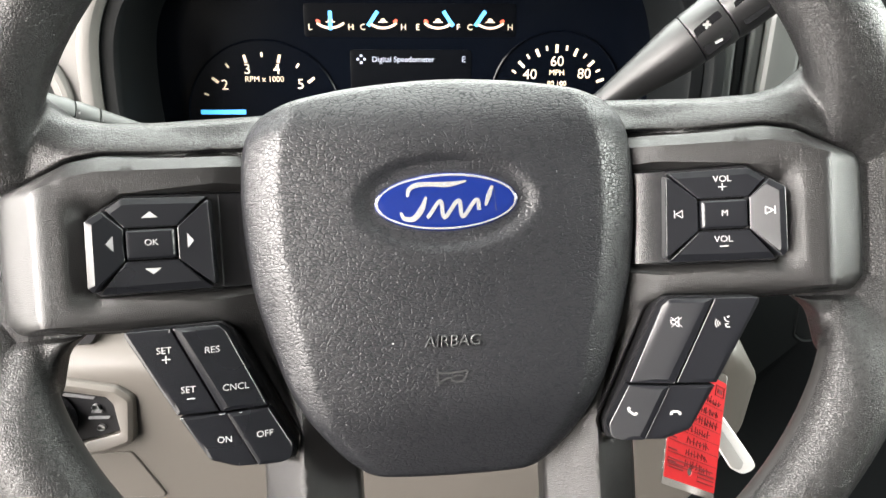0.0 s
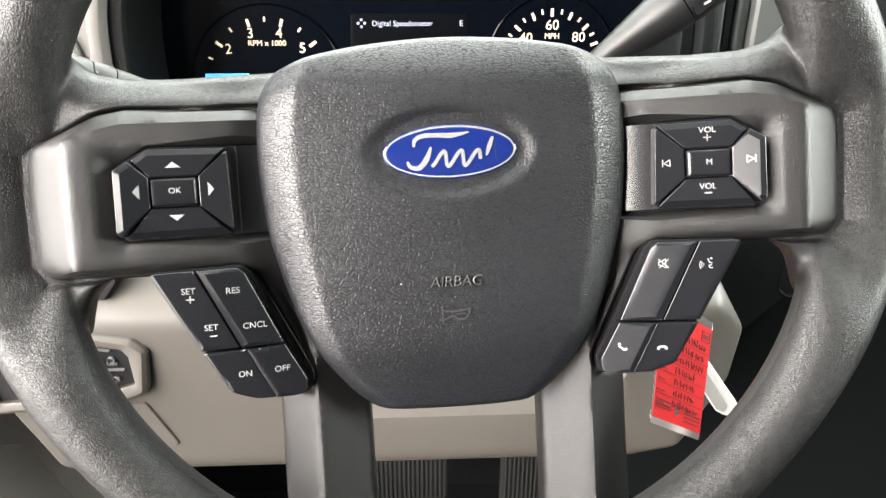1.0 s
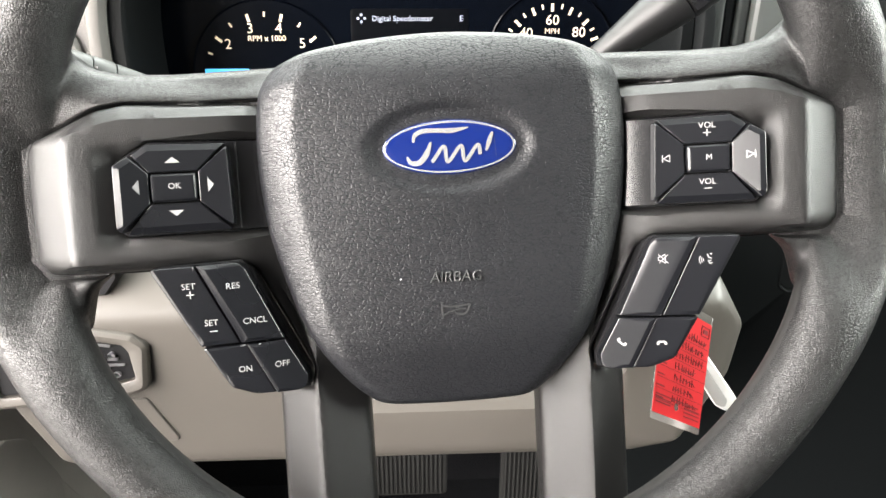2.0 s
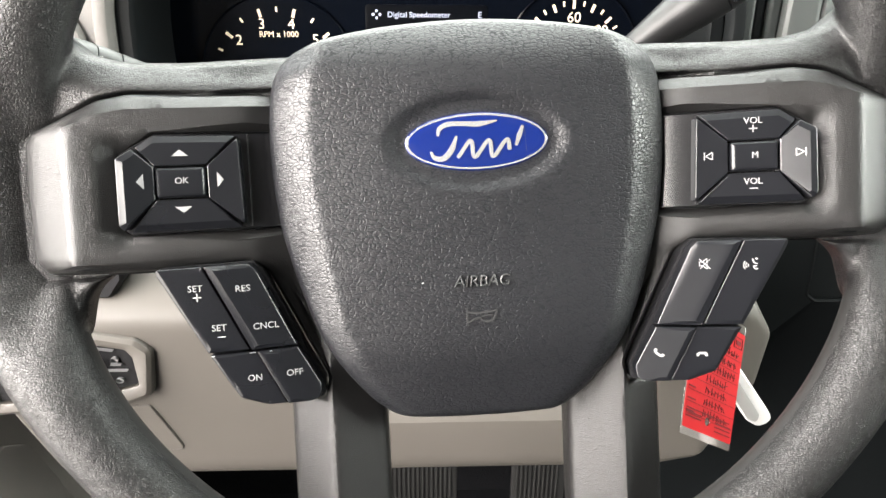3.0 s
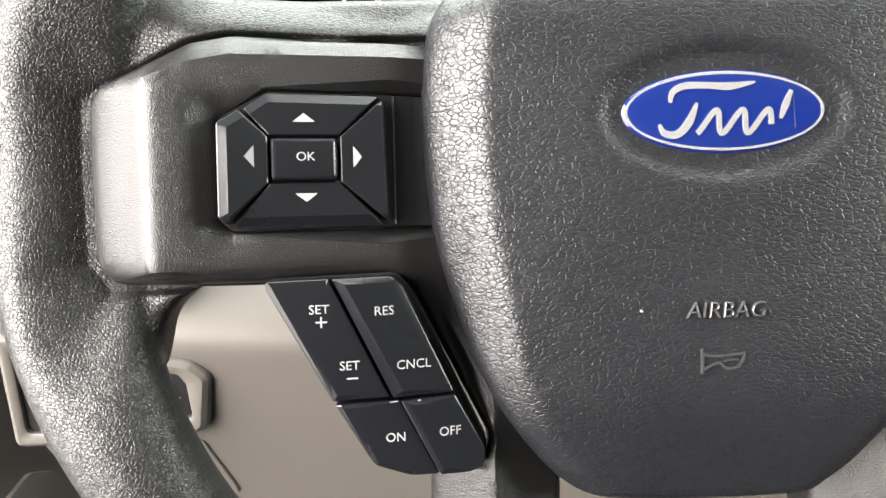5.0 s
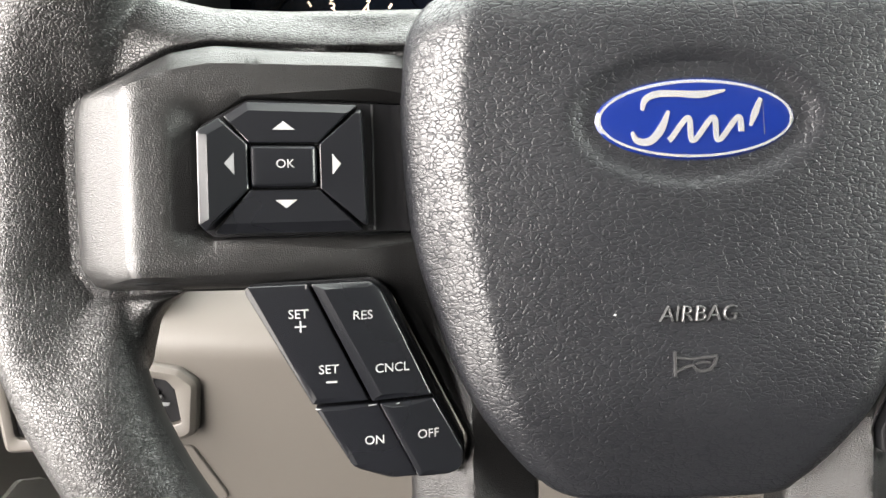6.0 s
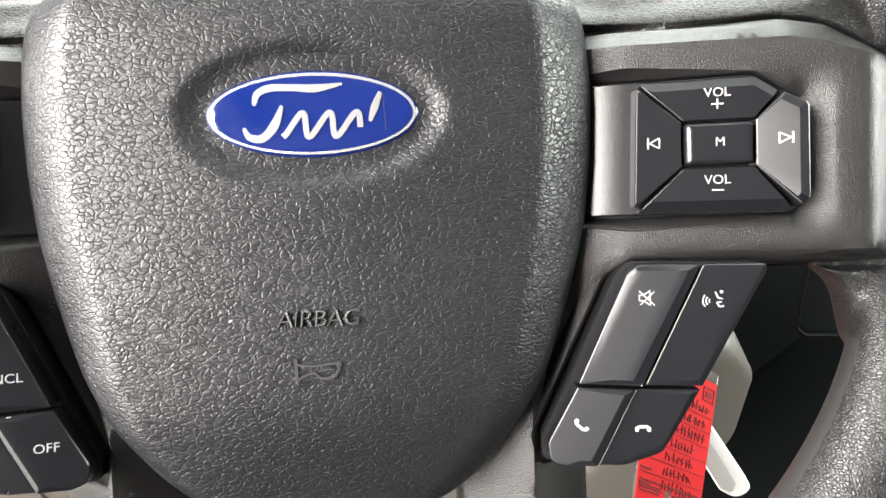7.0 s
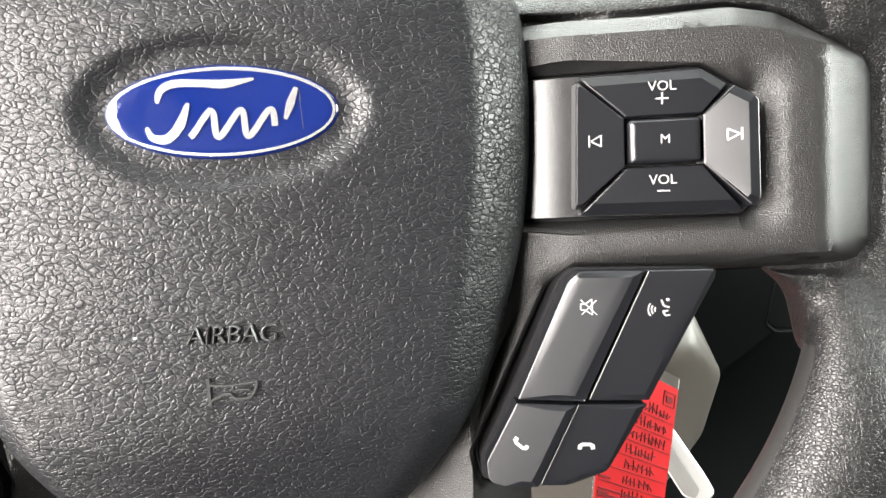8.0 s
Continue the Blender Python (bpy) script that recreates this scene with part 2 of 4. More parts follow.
def shell(outline, profile, base=lambda x, y: 0.0, holes=(), grid=0.0, bm=None, creases=(), closed=False):
    """A moulded piece in millimetres: rings (inset, height) from its foot to its face, the face filled, over a surface
    base(x, y). holes: pairs of a loop and its rings, from the face down. creases: lines along which the surface bends."""
    bm = bm or bmesh.new()

    def ring(loop, h):
        return [bm.verts.new((x * MM, y * MM, (base(x, y) + h) * MM)) for x, y in loop]

    def band(a, b):
        for i in range(len(a)):
            bm.faces.new((a[i - 1], a[i], b[i], b[i - 1]))

    loops = ring_loops(outline, [d for d, _ in profile])
    rows = [ring(lp, h) for lp, (_, h) in zip(loops, profile)]
    for a, b in zip(rows, rows[1:]):
        band(a, b)
    if closed:
        bm.faces.new(rows[0][::-1])
    top, h_top = loops[-1], profile[-1][1]
    coords, edges = [], []

    def add(loop):
        k = len(coords)
        coords.extend(Vector(p) for p in loop)
        edges.extend((k + i, k + (i + 1) % len(loop)) for i in range(len(loop)))

    add(top)
    cuts = []
    for loop, rings in holes:
        loop = ccw(loop)
        first = inset(loop, rings[0][0])
        cuts.append(first)
        add(first)
        hr = [ring(inset(loop, d), h) for d, h in rings]
        for a, b in zip(hr, hr[1:]):
            band(a, b)
    for line in creases:
        k = len(coords)
        (x0, y0), (x1, y1) = line
        n = max(2, int(math.hypot(x1 - x0, y1 - y0) / 2.0))
        coords.extend(Vector((x0 + (x1 - x0) * i / n, y0 + (y1 - y0) * i / n)) for i in range(n + 1))
        edges.extend((k + i, k + i + 1) for i in range(n))
    if grid:
        xs, ys = [p[0] for p in top], [p[1] for p in top]
        nx, ny = int((max(xs) - min(xs)) / grid), int((max(ys) - min(ys)) / grid)
        for i in range(1, nx + 1):
            for j in range(1, ny + 1):
                p = (min(xs) + (i + 0.5 * (j % 2)) * grid, min(ys) + j * grid)
                if inside(p, top) and gap_to(p, top) > grid * 0.45 and all(not inside(p, c) and gap_to(p, c) > grid * 0.45 for c in cuts):
                    coords.append(Vector(p))
    vs, _, fs, *_ = geometry.delaunay_2d_cdt(coords, edges, [], 0, 1e-5)
    made = [bm.verts.new((v.x * MM, v.y * MM, (base(v.x, v.y) + h_top) * MM)) for v in vs]
    for f in fs:
        c = sum((vs[i] for i in f), Vector((0, 0))) / len(f)
        if inside(c, top) and not any(inside(c, k) for k in cuts):
            try:
                bm.faces.new([made[i] for i in f])
            except ValueError:
                pass
    loose = [v for v in bm.verts if not v.link_faces]
    bmesh.ops.delete(bm, geom=loose, context="VERTS")
    bmesh.ops.remove_doubles(bm, verts=bm.verts, dist=2e-6)
    return bm


def lettering(body, height, x, y, base, thick=0.08, lift=0.0, slant=0.0, chamfer=0.0):
    """Raised letters in millimetres, centred at (x, y), on the surface base."""
    cu = bpy.data.curves.new("text", "FONT")
    cu.body, cu.size, cu.align_x, cu.align_y, cu.shear = body, height / 0.72, "CENTER", "CENTER", slant
    cu.resolution_u = 3
    ob = new("text", cu)
    bpy.context.view_layer.update()
    me = bpy.data.meshes.new_from_object(ob.evaluated_get(bpy.context.evaluated_depsgraph_get()))
    bpy.data.objects.remove(ob)
    bm = bmesh.new()
    bm.from_mesh(me)
    bpy.data.meshes.remove(me)
    top = bmesh.ops.extrude_face_region(bm, geom=list(bm.faces))
    ups = {v for v in top["geom"] if isinstance(v, bmesh.types.BMVert)}
    crown = set()
    if chamfer:
        faces = [f for f in top["geom"] if isinstance(f, bmesh.types.BMFace)]
        bmesh.ops.inset_region(bm, faces=faces, thickness=chamfer, use_even_offset=True)
        crown = {v for f in faces for v in f.verts}
    for v in bm.verts:
        px, py = v.co.x + x, v.co.y + y
        h = base(px, py) + lift + (thick + chamfer if v in crown else thick if v in ups else -0.05)
        v.co = (px * MM, py * MM, h * MM)
    return bm


def plate(loops, base, thick=0.08, lift=0.0):
    """Flat printed shapes in millimetres, on the surface base."""
    bm = bmesh.new()
    for lp in loops:
        shell(lp, [(0, lift - 0.05), (0, lift + thick)], base, bm=bm)
    return bm


def bar(x0, y0, x1, y1, w):
    d = Vector((x1 - x0, y1 - y0)).normalized() * (w / 2)
    n = Vector((-d.y, d.x))
    return [(x0 - n.x, y0 - n.y), (x1 - n.x, y1 - n.y), (x1 + n.x, y1 + n.y), (x0 + n.x, y0 + n.y)]


def arc_band(cx, cy, r, a0, a1, w, n=10):
    outer = [(cx + (r + w / 2) * math.cos(radians(a0 + (a1 - a0) * k / n)), cy + (r + w / 2) * math.sin(radians(a0 + (a1 - a0) * k / n))) for k in range(n + 1)]
    inner = [(cx + (r - w / 2) * math.cos(radians(a0 + (a1 - a0) * k / n)), cy + (r - w / 2) * math.sin(radians(a0 + (a1 - a0) * k / n))) for k in range(n + 1)]
    return outer + inner[::-1]


def ellipse(cx, cy, a, b, n=72):
    return [(cx + a * math.cos(2 * math.pi * k / n), cy + b * math.sin(2 * math.pi * k / n)) for k in range(n)]


def tube(points, radii, seg=20, squash=1.0):
    """A tapered round bar through points, in metres."""
    bm = bmesh.new()
    rings = []
    pts = [Vector(p) for p in points]
    for i, p in enumerate(pts):
        d = (pts[min(i + 1, len(pts) - 1)] - pts[max(i - 1, 0)]).normalized()
        s = d.cross(Vector((0, 0, 1))).normalized()
        u = s.cross(d)
        rings.append([bm.verts.new(p + (s * math.cos(2 * math.pi * k / seg) + u * squash * math.sin(2 * math.pi * k / seg)) * radii[i]) for k in range(seg)])
    for a, b in zip(rings, rings[1:]):
        for k in range(seg):
            bm.faces.new((a[k - 1], a[k], b[k], b[k - 1]))
    bm.faces.new(rings[0])
    bm.faces.new(rings[-1])
    return bm


def block(x0, x1, y0, y1, z0, z1, r=0.0):
    bm = bmesh.new()
    bmesh.ops.create_cube(bm, size=1.0)
    for v in bm.verts:
        v.co = ((x0 + x1) / 2 + v.co.x * (x1 - x0), (y0 + y1) / 2 + v.co.y * (y1 - y0), (z0 + z1) / 2 + v.co.z * (z1 - z0))
    if r:
        bmesh.ops.bevel(bm, geom=list(bm.edges), offset=r, segments=3, affect="EDGES", profile=0.5)
    return bm


def root(name, label, category, m=None):
    ob = new(name)
    ob.empty_display_size = 0.05
    if m:
        ob.matrix_world = m
    return tagged(ob, label, category)


FRONT = pose(0, 0, 0, 90, 0, 0)  # millimetres across, up and towards the driver

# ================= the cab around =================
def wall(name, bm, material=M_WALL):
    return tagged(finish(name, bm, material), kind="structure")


wall("floor", block(-0.75, 1.3, -1.25, 1.15, -0.04, 0.0), M_CARPET)
wall("ceiling", block(-0.75, 1.3, -1.25, 0.20, 1.42, 1.46), M_LINER)
wall("wall_rear", block(-0.75, 1.3, -1.29, -1.25, 0.0, 1.46))
wall("wall_passenger", block(1.3, 1.34, -1.25, 1.15, 0.0, 0.84))
wall("wall_passenger_header", block(1.3, 1.34, -1.25, 1.15, 1.36, 1.46))
wall("wall_passenger_pillar", block(1.3, 1.34, -1.25, -0.55, 0.84, 1.36))
wall("wall_driver_rear", block(-0.46, -0.42, -1.25, -0.72, 0.0, 0.86))
wall("wall_driver_pillar", block(-0.46, -0.42, -0.72, -0.62, 0.0, 1.46))
wall("wall_driver_cowl", block(-0.46, -0.42, 0.50, 0.95, 0.0, 0.86), M_DOOR)
wall("wall_driver_header", block(-0.46, -0.42, -1.25, 1.0, 1.36, 1.46))
# unseen seat row, added only to block low light from the rear left
wall("seat_row_light_block", block(-0.30, 1.25, -0.62, -0.48, 0.0, 0.80, 0.04), M_CARPET)
wall("dash_top", block(-0.40, 1.3, 0.545, 0.95, 0.862, 0.882), M_DARK)
wall("wall_firewall", block(-0.87, 1.34, 0.95, 1.0, 0.0, 0.86), M_CARPET)


# ================= steering wheel =================
HUB = pose(0.022, 0.252, 0.715, 72, 0, 0) @ pose(0, 0, 0, 0, 0, 2.45)
wheel = root("steering_wheel", "black moulded-skin steering wheel with airbag pad and thumb switches", "steering wheel", HUB)


def step(x, a, b):
    s = max(0.0, min(1.0, (x - a) / (b - a)))
    return s * s * (3 - 2 * s)


def softplus(x, k):
    return x if x > 30 * k else k * math.log1p(math.exp(x / k))


# --- rim with the skin of the two upper spokes ---
def rim_mesh():
    bm = bmesh.new()
    cx, cy = -0.5, 18.6
    rings = []
    for i in range(200):
        t = 2 * math.pi * i / 200
        off = math.degrees(math.asin(math.sin(t)))
        grip = math.exp(-(off / 24) ** 2)
        sunk = math.exp(-((off - 1) / 16) ** 2)
        R, a, b, front = 172.8 + 8.0 * grip, 14.4 + 7.0 * grip, 16.2, -1.0 - 15.5 * sunk
        ring = []
        for k in range(28):
            q = 2 * math.pi * k / 28
            c, d = math.cos(q), math.sin(q)
            ring.append(bm.verts.new(((cx + (R + a * c) * math.cos(t)) * MM, (cy + (R + a * c) * math.sin(t)) * MM, (front + b * d) * MM)))
        rings.append(ring)
    for i in range(200):
        for k in range(28):
            bm.faces.new((rings[i - 1][k - 1], rings[i][k - 1], rings[i][k], rings[i - 1][k]))
    side = [(60, 73.5, 0), (112, 71, 0), (132, 71, 8), (146, 74, 8), (155, 83, 8), (160, 100, 0), (172, 100, 0), (172, -52, 0), (154, -36, 10), (150, -19, 12),
            (140, -11.0, 12), (118, -9, 0), (60, -8, 0)]
    for loop in (side, mirrored(side)):
        shell(rounded(loop, 6), [(0, -18), (0, -6.5), (1.4, -3.4), (3.4, -1.8)], lambda x, y: -4.5 * step(abs(x), 138, 165) - 0.235 * min(52.0, softplus(138 - abs(x), 4.0)) * step(y, 20, 45) - 1.05 * softplus(y - 58, 1.5) * (1 - step(abs(x), 138, 158)), bm=bm, grid=4.0, closed=True)
    foot = [(38.6, -131, 0), (34, -165, 0), (100, -165, 0), (102, -138, 10), (90, -131, 6), (76, -129, 0)]
    for loop in (foot, mirrored(foot)):
        shell(rounded(loop, 5), [(0, -17), (0, -12), (2, -9)], bm=bm, closed=True)
    return bm


def pressed(ob, loops, depth, slope):
    """Applies the modifiers of ob and sinks its front under the given outlines."""
    bpy.context.view_layer.update()
    me = bpy.data.meshes.new_from_object(ob.evaluated_get(bpy.context.evaluated_depsgraph_get()))
    co = np.empty(len(me.vertices) * 3, np.float32)
    me.vertices.foreach_get("co", co)
    co = co.reshape(-1, 3)
    for loop in loops:
        p = co[:, :2] / MM
        best, hit = np.full(len(p), 1e9), np.zeros(len(p), bool)
        for (x0, y0), (x1, y1) in zip(loop, loop[1:] + loop[:1]):
            d = np.array((x1 - x0, y1 - y0))
            k = np.clip(((p - (x0, y0)) @ d) / max(d @ d, 1e-9), 0, 1)
            best = np.minimum(best, np.hypot(*(p - (x0, y0) - k[:, None] * d).T))
            if y0 != y1:
                hit ^= ((y0 > p[:, 1]) != (y1 > p[:, 1])) & (p[:, 0] < (x1 - x0) * (p[:, 1] - y0) / (y1 - y0) + x0)
        side = np.clip((np.abs(p[:, 0]) - 122) / 50, 0, 1)
        side = side * side * (3 - 2 * side)
        inner = np.clip((100 - np.abs(p[:, 0])) / 12, 0, 1)
        best = np.where(hit, 0.0, best)
        steep = (depth - 7 * inner + best * slope) * MM
        gentle = (depth + 5.5 + best * 0.7) * MM
        a = co[:, 2] - 0.0006 * np.logaddexp(0, np.clip((co[:, 2] - steep) / 0.0006, -50, 600))
        b = co[:, 2] - 0.0036 * np.logaddexp(0, np.clip((co[:, 2] - gentle) / 0.0036, -50, 600))
        co[:, 2] = a * (1 - side) + b * side
    me.vertices.foreach_set("co", co.ravel())
    me.polygons.foreach_set("use_smooth", [True] * len(me.polygons))
    ob.modifiers.clear()
    old, ob.data = ob.data, me
    bpy.data.meshes.remove(old)


rim = part("rim", rim_mesh(), M_RIM, wheel)
re = rim.modifiers.new("remesh", "REMESH")
re.mode, re.voxel_size, re.use_smooth_shade = "VOXEL", 0.00065, True
sm = rim.modifiers.new("smooth", "SMOOTH")
sm.factor, sm.iterations = 0.5, 70
trench = [(60, 57.2), (129, 56.6), (139, 54.6), (166.5, 43.8), (171.6, 39.6), (172.2, 20), (171.4, -5), (165.2, -13.2), (123, -12.4), (60, -10)]
pressed(rim, [trench, [(-x, y) for x, y in trench]], -12.5, 6.0)
rim.data.materials.append(M_RIMBACK)
centre = np.empty(len(rim.data.polygons) * 3, np.float32)
rim.data.polygons.foreach_get("center", centre)
centre = centre.reshape(-1, 3) / MM
away = np.hypot(centre[:, 0] + 0.5, centre[:, 1] - 18.6)
lift = np.degrees(np.arcsin(np.clip((centre[:, 1] - 18.6) / away, -1, 1)))
ridge = -1.0 - 15.5 * np.exp(-((lift - 1) / 16) ** 2)
plain = (away > 146) & (away < 172.8 + 6.0 * np.exp(-(lift / 24) ** 2)) & (centre[:, 2] < ridge + 2.0) & (lift < -19) & (lift > -75)
rim.data.polygons.foreach_set("material_index", plain.astype(np.int32))


# --- airbag pad ---
half = [(1, 80.5), (28, 78.8), (48, 75.6), (62, 72), (70.5, 68.0), (75, 60.5), (77, 50), (77.8, 36), (77.2, 20), (75.2, 2), (71, -14.5), (64, -35),
        (55.5, -51.5), (45, -65.5), (38.5, -71.8), (31, -74.6), (16, -75.6)]
SIDE_Y = [y for x, y in half[4:15]][::-1]
SIDE_X = [x - 0.1 for x, y in half[4:15]][::-1]


def pad_base(x, y):
    x = x - 0.1
    w = 6.0 - 0.0006 * x * x
    edge = float(np.interp(y, SIDE_Y, SIDE_X))
    k = softplus((16.0 - 7.0 * step(-y, 0, 62)) - (edge - abs(x)), 0.7)
    w -= 0.50 * k + 0.012 * k * k
    w -= 0.020 * max(0.0, y - 54) ** 2
    w -= 0.0012 * max(0.0, -12 - y) ** 2 + 0.20 * softplus(-46 - y, 3.0)
    e = math.hypot((x - 1.9) / 36.0, (y - 32.2) / 19.0)
    if e < 1:
        q = min(1.0, (1 - e) / 0.20)
        w -= 2.2 * q * q * (3 - 2 * q)
    return w


pad_loop = spline_loop([(x, y) for x, y in half] + [(1, -75.8)] + [(0.2 - x, y) for x, y in half[:0:-1]], 4)
pad = part("airbag_pad", shell(pad_loop, [(0.4, -20), (-0.3, -8), (-0.4, -5), (0.0, -2.6), (0.7, -1.1), (1.7, -0.3), (2.8, 0)], pad_base, grid=1.8), M_PAD, wheel)

EMX, EMY = 2.0, 32.2


def emblem_base(x, y):
    return 4.6 - 0.0011 * ((x - EMX) ** 2 + 2.2 * (y - EMY) ** 2)


emblem = part("emblem", shell(ellipse(EMX, EMY, 27.2, 11.0), [(0, -2.5), (0, -0.5), (0.5, 0.1), (1.2, 0.35)], emblem_base, grid=2.5), M_BLUE, wheel, "glossy blue oval emblem")
ring_bm = shell(ellipse(EMX, EMY, 26.4, 10.3), [(0, 0.1), (0, 0.42)], emblem_base, holes=[(ellipse(EMX, EMY, 25.7, 9.6), [(0, 0.42), (0, 0.1)])])
part("emblem_ring", ring_bm, M_CHROME, emblem, "silver ring")
def ribbon(points, widths, sub=8):
    """A flowing stroke through points, with a width at each."""
    pts = [Vector(p) for p in points]
    line = []
    for i in range(len(pts) - 1):
        p0, p1, p2, p3 = pts[max(i - 1, 0)], pts[i], pts[i + 1], pts[min(i + 2, len(pts) - 1)]
        for k in range(sub):
            q = k / sub
            c = 0.5 * (2 * p1 + (p2 - p0) * q + (2 * p0 - 5 * p1 + 4 * p2 - p3) * q * q + (3 * p1 - p0 - 3 * p2 + p3) * q ** 3)
            line.append((c, widths[i] + (widths[i + 1] - widths[i]) * q))
    line.append((pts[-1], widths[-1]))
    left, right = [], []
    for i, (c, w) in enumerate(line):
        d = (line[min(i + 1, len(line) - 1)][0] - line[max(i - 1, 0)][0]).normalized()
        n = Vector((-d.y, d.x)) * (w / 2)
        left.append((c.x + n.x, c.y + n.y))
        right.append((c.x - n.x, c.y - n.y))
    return ccw(left + right[::-1])


wave = [(-4.6 + 19.0 * k / 40 + 1.0 * math.sin(k / 40 * 17.3 - 1.3), 29.4 + 3.0 * math.sin(k / 40 * 17.3 - 1.3)) for k in range(41)]
swash = [ribbon([(-12.6, 34.6), (-11.8, 37.4), (-8.6, 38.9), (-3.0, 38.9), (3.0, 38.6), (9.8, 39.6)], [0.9, 1.7, 1.9, 1.7, 2.1, 0.5]),
         ribbon([(-5.6, 34.4), (-7.6, 29.6), (-10.6, 26.4), (-14.0, 26.6), (-15.4, 29.0)], [0.8, 2.3, 2.1, 1.7, 0.8]),
         ribbon(wave, [1.5] * 41, 2),
         ribbon([(19.4, 37.4), (17.9, 33.6), (16.6, 30.0)], [1.0, 2.0, 0.8])]
part("emblem_mark", plate(swash, emblem_base, 0.28, 0.33), M_CHROME, emblem, "silver flowing strokes")
part("emblem_scratch", plate([bar(EMX + 18.6, EMY - 4.6, EMX + 18.0, EMY + 5.0, 0.12)], emblem_base, 0.06, 0.36), M_GLINT_SCRATCH, emblem, "fine pale scratch")
part("raised_lettering", lettering("AIRBAG", 4.4, 1.6, -20.3, pad_base, 0.75, 0.05, 0.12, 0.26), M_EMBOSS, pad, "embossed word on the pad")
horn = [bar(-4.7, -30.4, -4.5, -37.2, 0.75), ribbon([(-4.4, -32.0), (0.0, -32.4), (6.8, -31.7)], [0.6, 0.6, 0.6]), ribbon([(-4.3, -36.0), (-1.6, -34.6), (0.2, -34.2)], [0.6, 0.6, 0.6]),
        ribbon([(0.2, -34.2), (1.6, -35.6), (4.4, -35.6), (5.8, -34.4), (6.8, -32.0)], [0.6, 0.7, 0.7, 0.7, 0.6]), ribbon([(1.0, -33.9), (3.0, -33.4), (5.0, -33.6)], [0.4, 0.5, 0.4])]
part("lint_speck", plate([ellipse(-20.8, -20, 0.40, 0.24, 10)], pad_base, 0.35, 0.0), M_KEY, pad, "small white speck of lint")
part("scratch", plate([bar(12.9, 58.6, 12.4, 63.4, 0.3)], pad_base, 0.2, 0.0), M_GLINT_SCRATCH, pad, "short pale scratch")
part("raised_horn_mark", plate(horn, pad_base, 0.6, 0.05), M_EMBOSS, pad, "embossed horn mark on the pad")


# --- bezels: left and right ---
def seg_gap(x, y, line):
    best = 1e9
    for (x0, y0), (x1, y1) in zip(line, line[1:]):
        dx, dy = x1 - x0, y1 - y0
        k = max(0, min(1, ((x - x0) * dx + (y - y0) * dy) / (dx * dx + dy * dy)))
        best = min(best, math.hypot(x - x0 - k * dx, y - y0 - k * dy))
    return best


TOP_EDGE = [(40, 57), (129, 56.3), (139, 54.2), (156, 47.8), (169, 42)]
TOP_CREST = [(40, 50.6), (128, 49.9), (137, 48.0), (149, 43.4)]


def bez_base(x, y):
    x = abs(x)
    w = 7.0 - 0.235 * softplus(147 - x, 0.5) - 0.72 * softplus(x - 149, 0.6) - 0.25 * softplus(86 - x, 1.0)
    if y > 30 and x < 160:
        w -= 0.95 * max(0.0, 6.4 - seg_gap(x, y, TOP_EDGE)) * (1 - step(x, 148, 160))
    w -= 0.75 * softplus(138.6 - x, 0.3) * step(x, 125, 132) * step(y, -2, 6) * (1 - step(y, 32, 42))
    w -= 0.75 * softplus(-6.6 - y, 0.5) * step(x, 92, 104)
    if y < -10:
        s = min(1.0, (-10 - y) / 45)
        leg = -9.5 - 0.58 * softplus(59 - x, 0.4) - 0.72 * softplus(x - 59, 0.4)
        w = w * (1 - s) + leg * s
    return w


upper = [(50, 57, 0), (129, 56.3, 20), (139, 54.2, 16), (166.5, 43.3, 5), (170, 39, 4), (170.6, 20, 0), (169.8, -5, 6), (164, -12.0, 5), (123, -11.3, 3), (88, -9.6, 4),
         (82.0, -14, 6), (60.2, -58, 5), (62, -66.5, 2.0), (77.4, -66.5, 1.5), (78.2, -138, 0), (38, -138, 0), (38, -70, 10), (50, -36, 10), (54, 0, 10), (50, 30, 0)]
recess = [(132.4, 33.2, 3), (119.4, 41.0, 4), (56, 40.7, 0), (57, 2.9, 0), (129.0, 2.7, 3), (132.3, 5.8, 2)]


def bezel_bm(flip):
    f = mirrored if flip else (lambda lp: lp)
    sg = -1 if flip else 1
    bends = [((147, 38), (147, -6)), ((149, 38), (149, -6)), ((59, -45), (59, -130)), ((86, 55), (86, 45)), ((104, -6.6), (160, -7.2)), ((138.6, 33), (138.6, 5))] + list(zip(TOP_CREST, TOP_CREST[1:]))
    return shell(f(upper), [(0, -14), (0, -2.6), (0.3, -1.5), (1.0, -0.5), (2.0, 0)], bez_base, holes=[(rounded(f(recess), 5), [(-0.5, 0), (-0.2, -0.25), (0.05, -0.9), (0.2, -6)])], grid=3.0,
                 creases=[((sg * x0, y0), (sg * x1, y1)) for (x0, y0), (x1, y1) in bends])


for flip in (False, True):
    # dark sheet under the trim stands in for the shade in its gap
    gap = [(60, 57.8)] + trench[1:-1] + [(88, -11.4), (60, -11)]
    part("gap_shade", shell([(-x, y) for x, y in gap] if flip else gap, [(0, -16), (0, -5.0)], bez_base, grid=4.0), M_DARK, wheel, "dark liner standing in for shade in the gap around the spoke trim")
    part("spoke_bezel", bezel_bm(flip), M_BEZEL, wheel, "matt grained black spoke trim")


def pod_base(x, y):
    return -6.3 + 0.225 * (abs(x) - 89)


def panel_base(x, y):
    return pod_base(x, y) - 1.7 - 0.26 * max(0.0, 86.5 - abs(x))


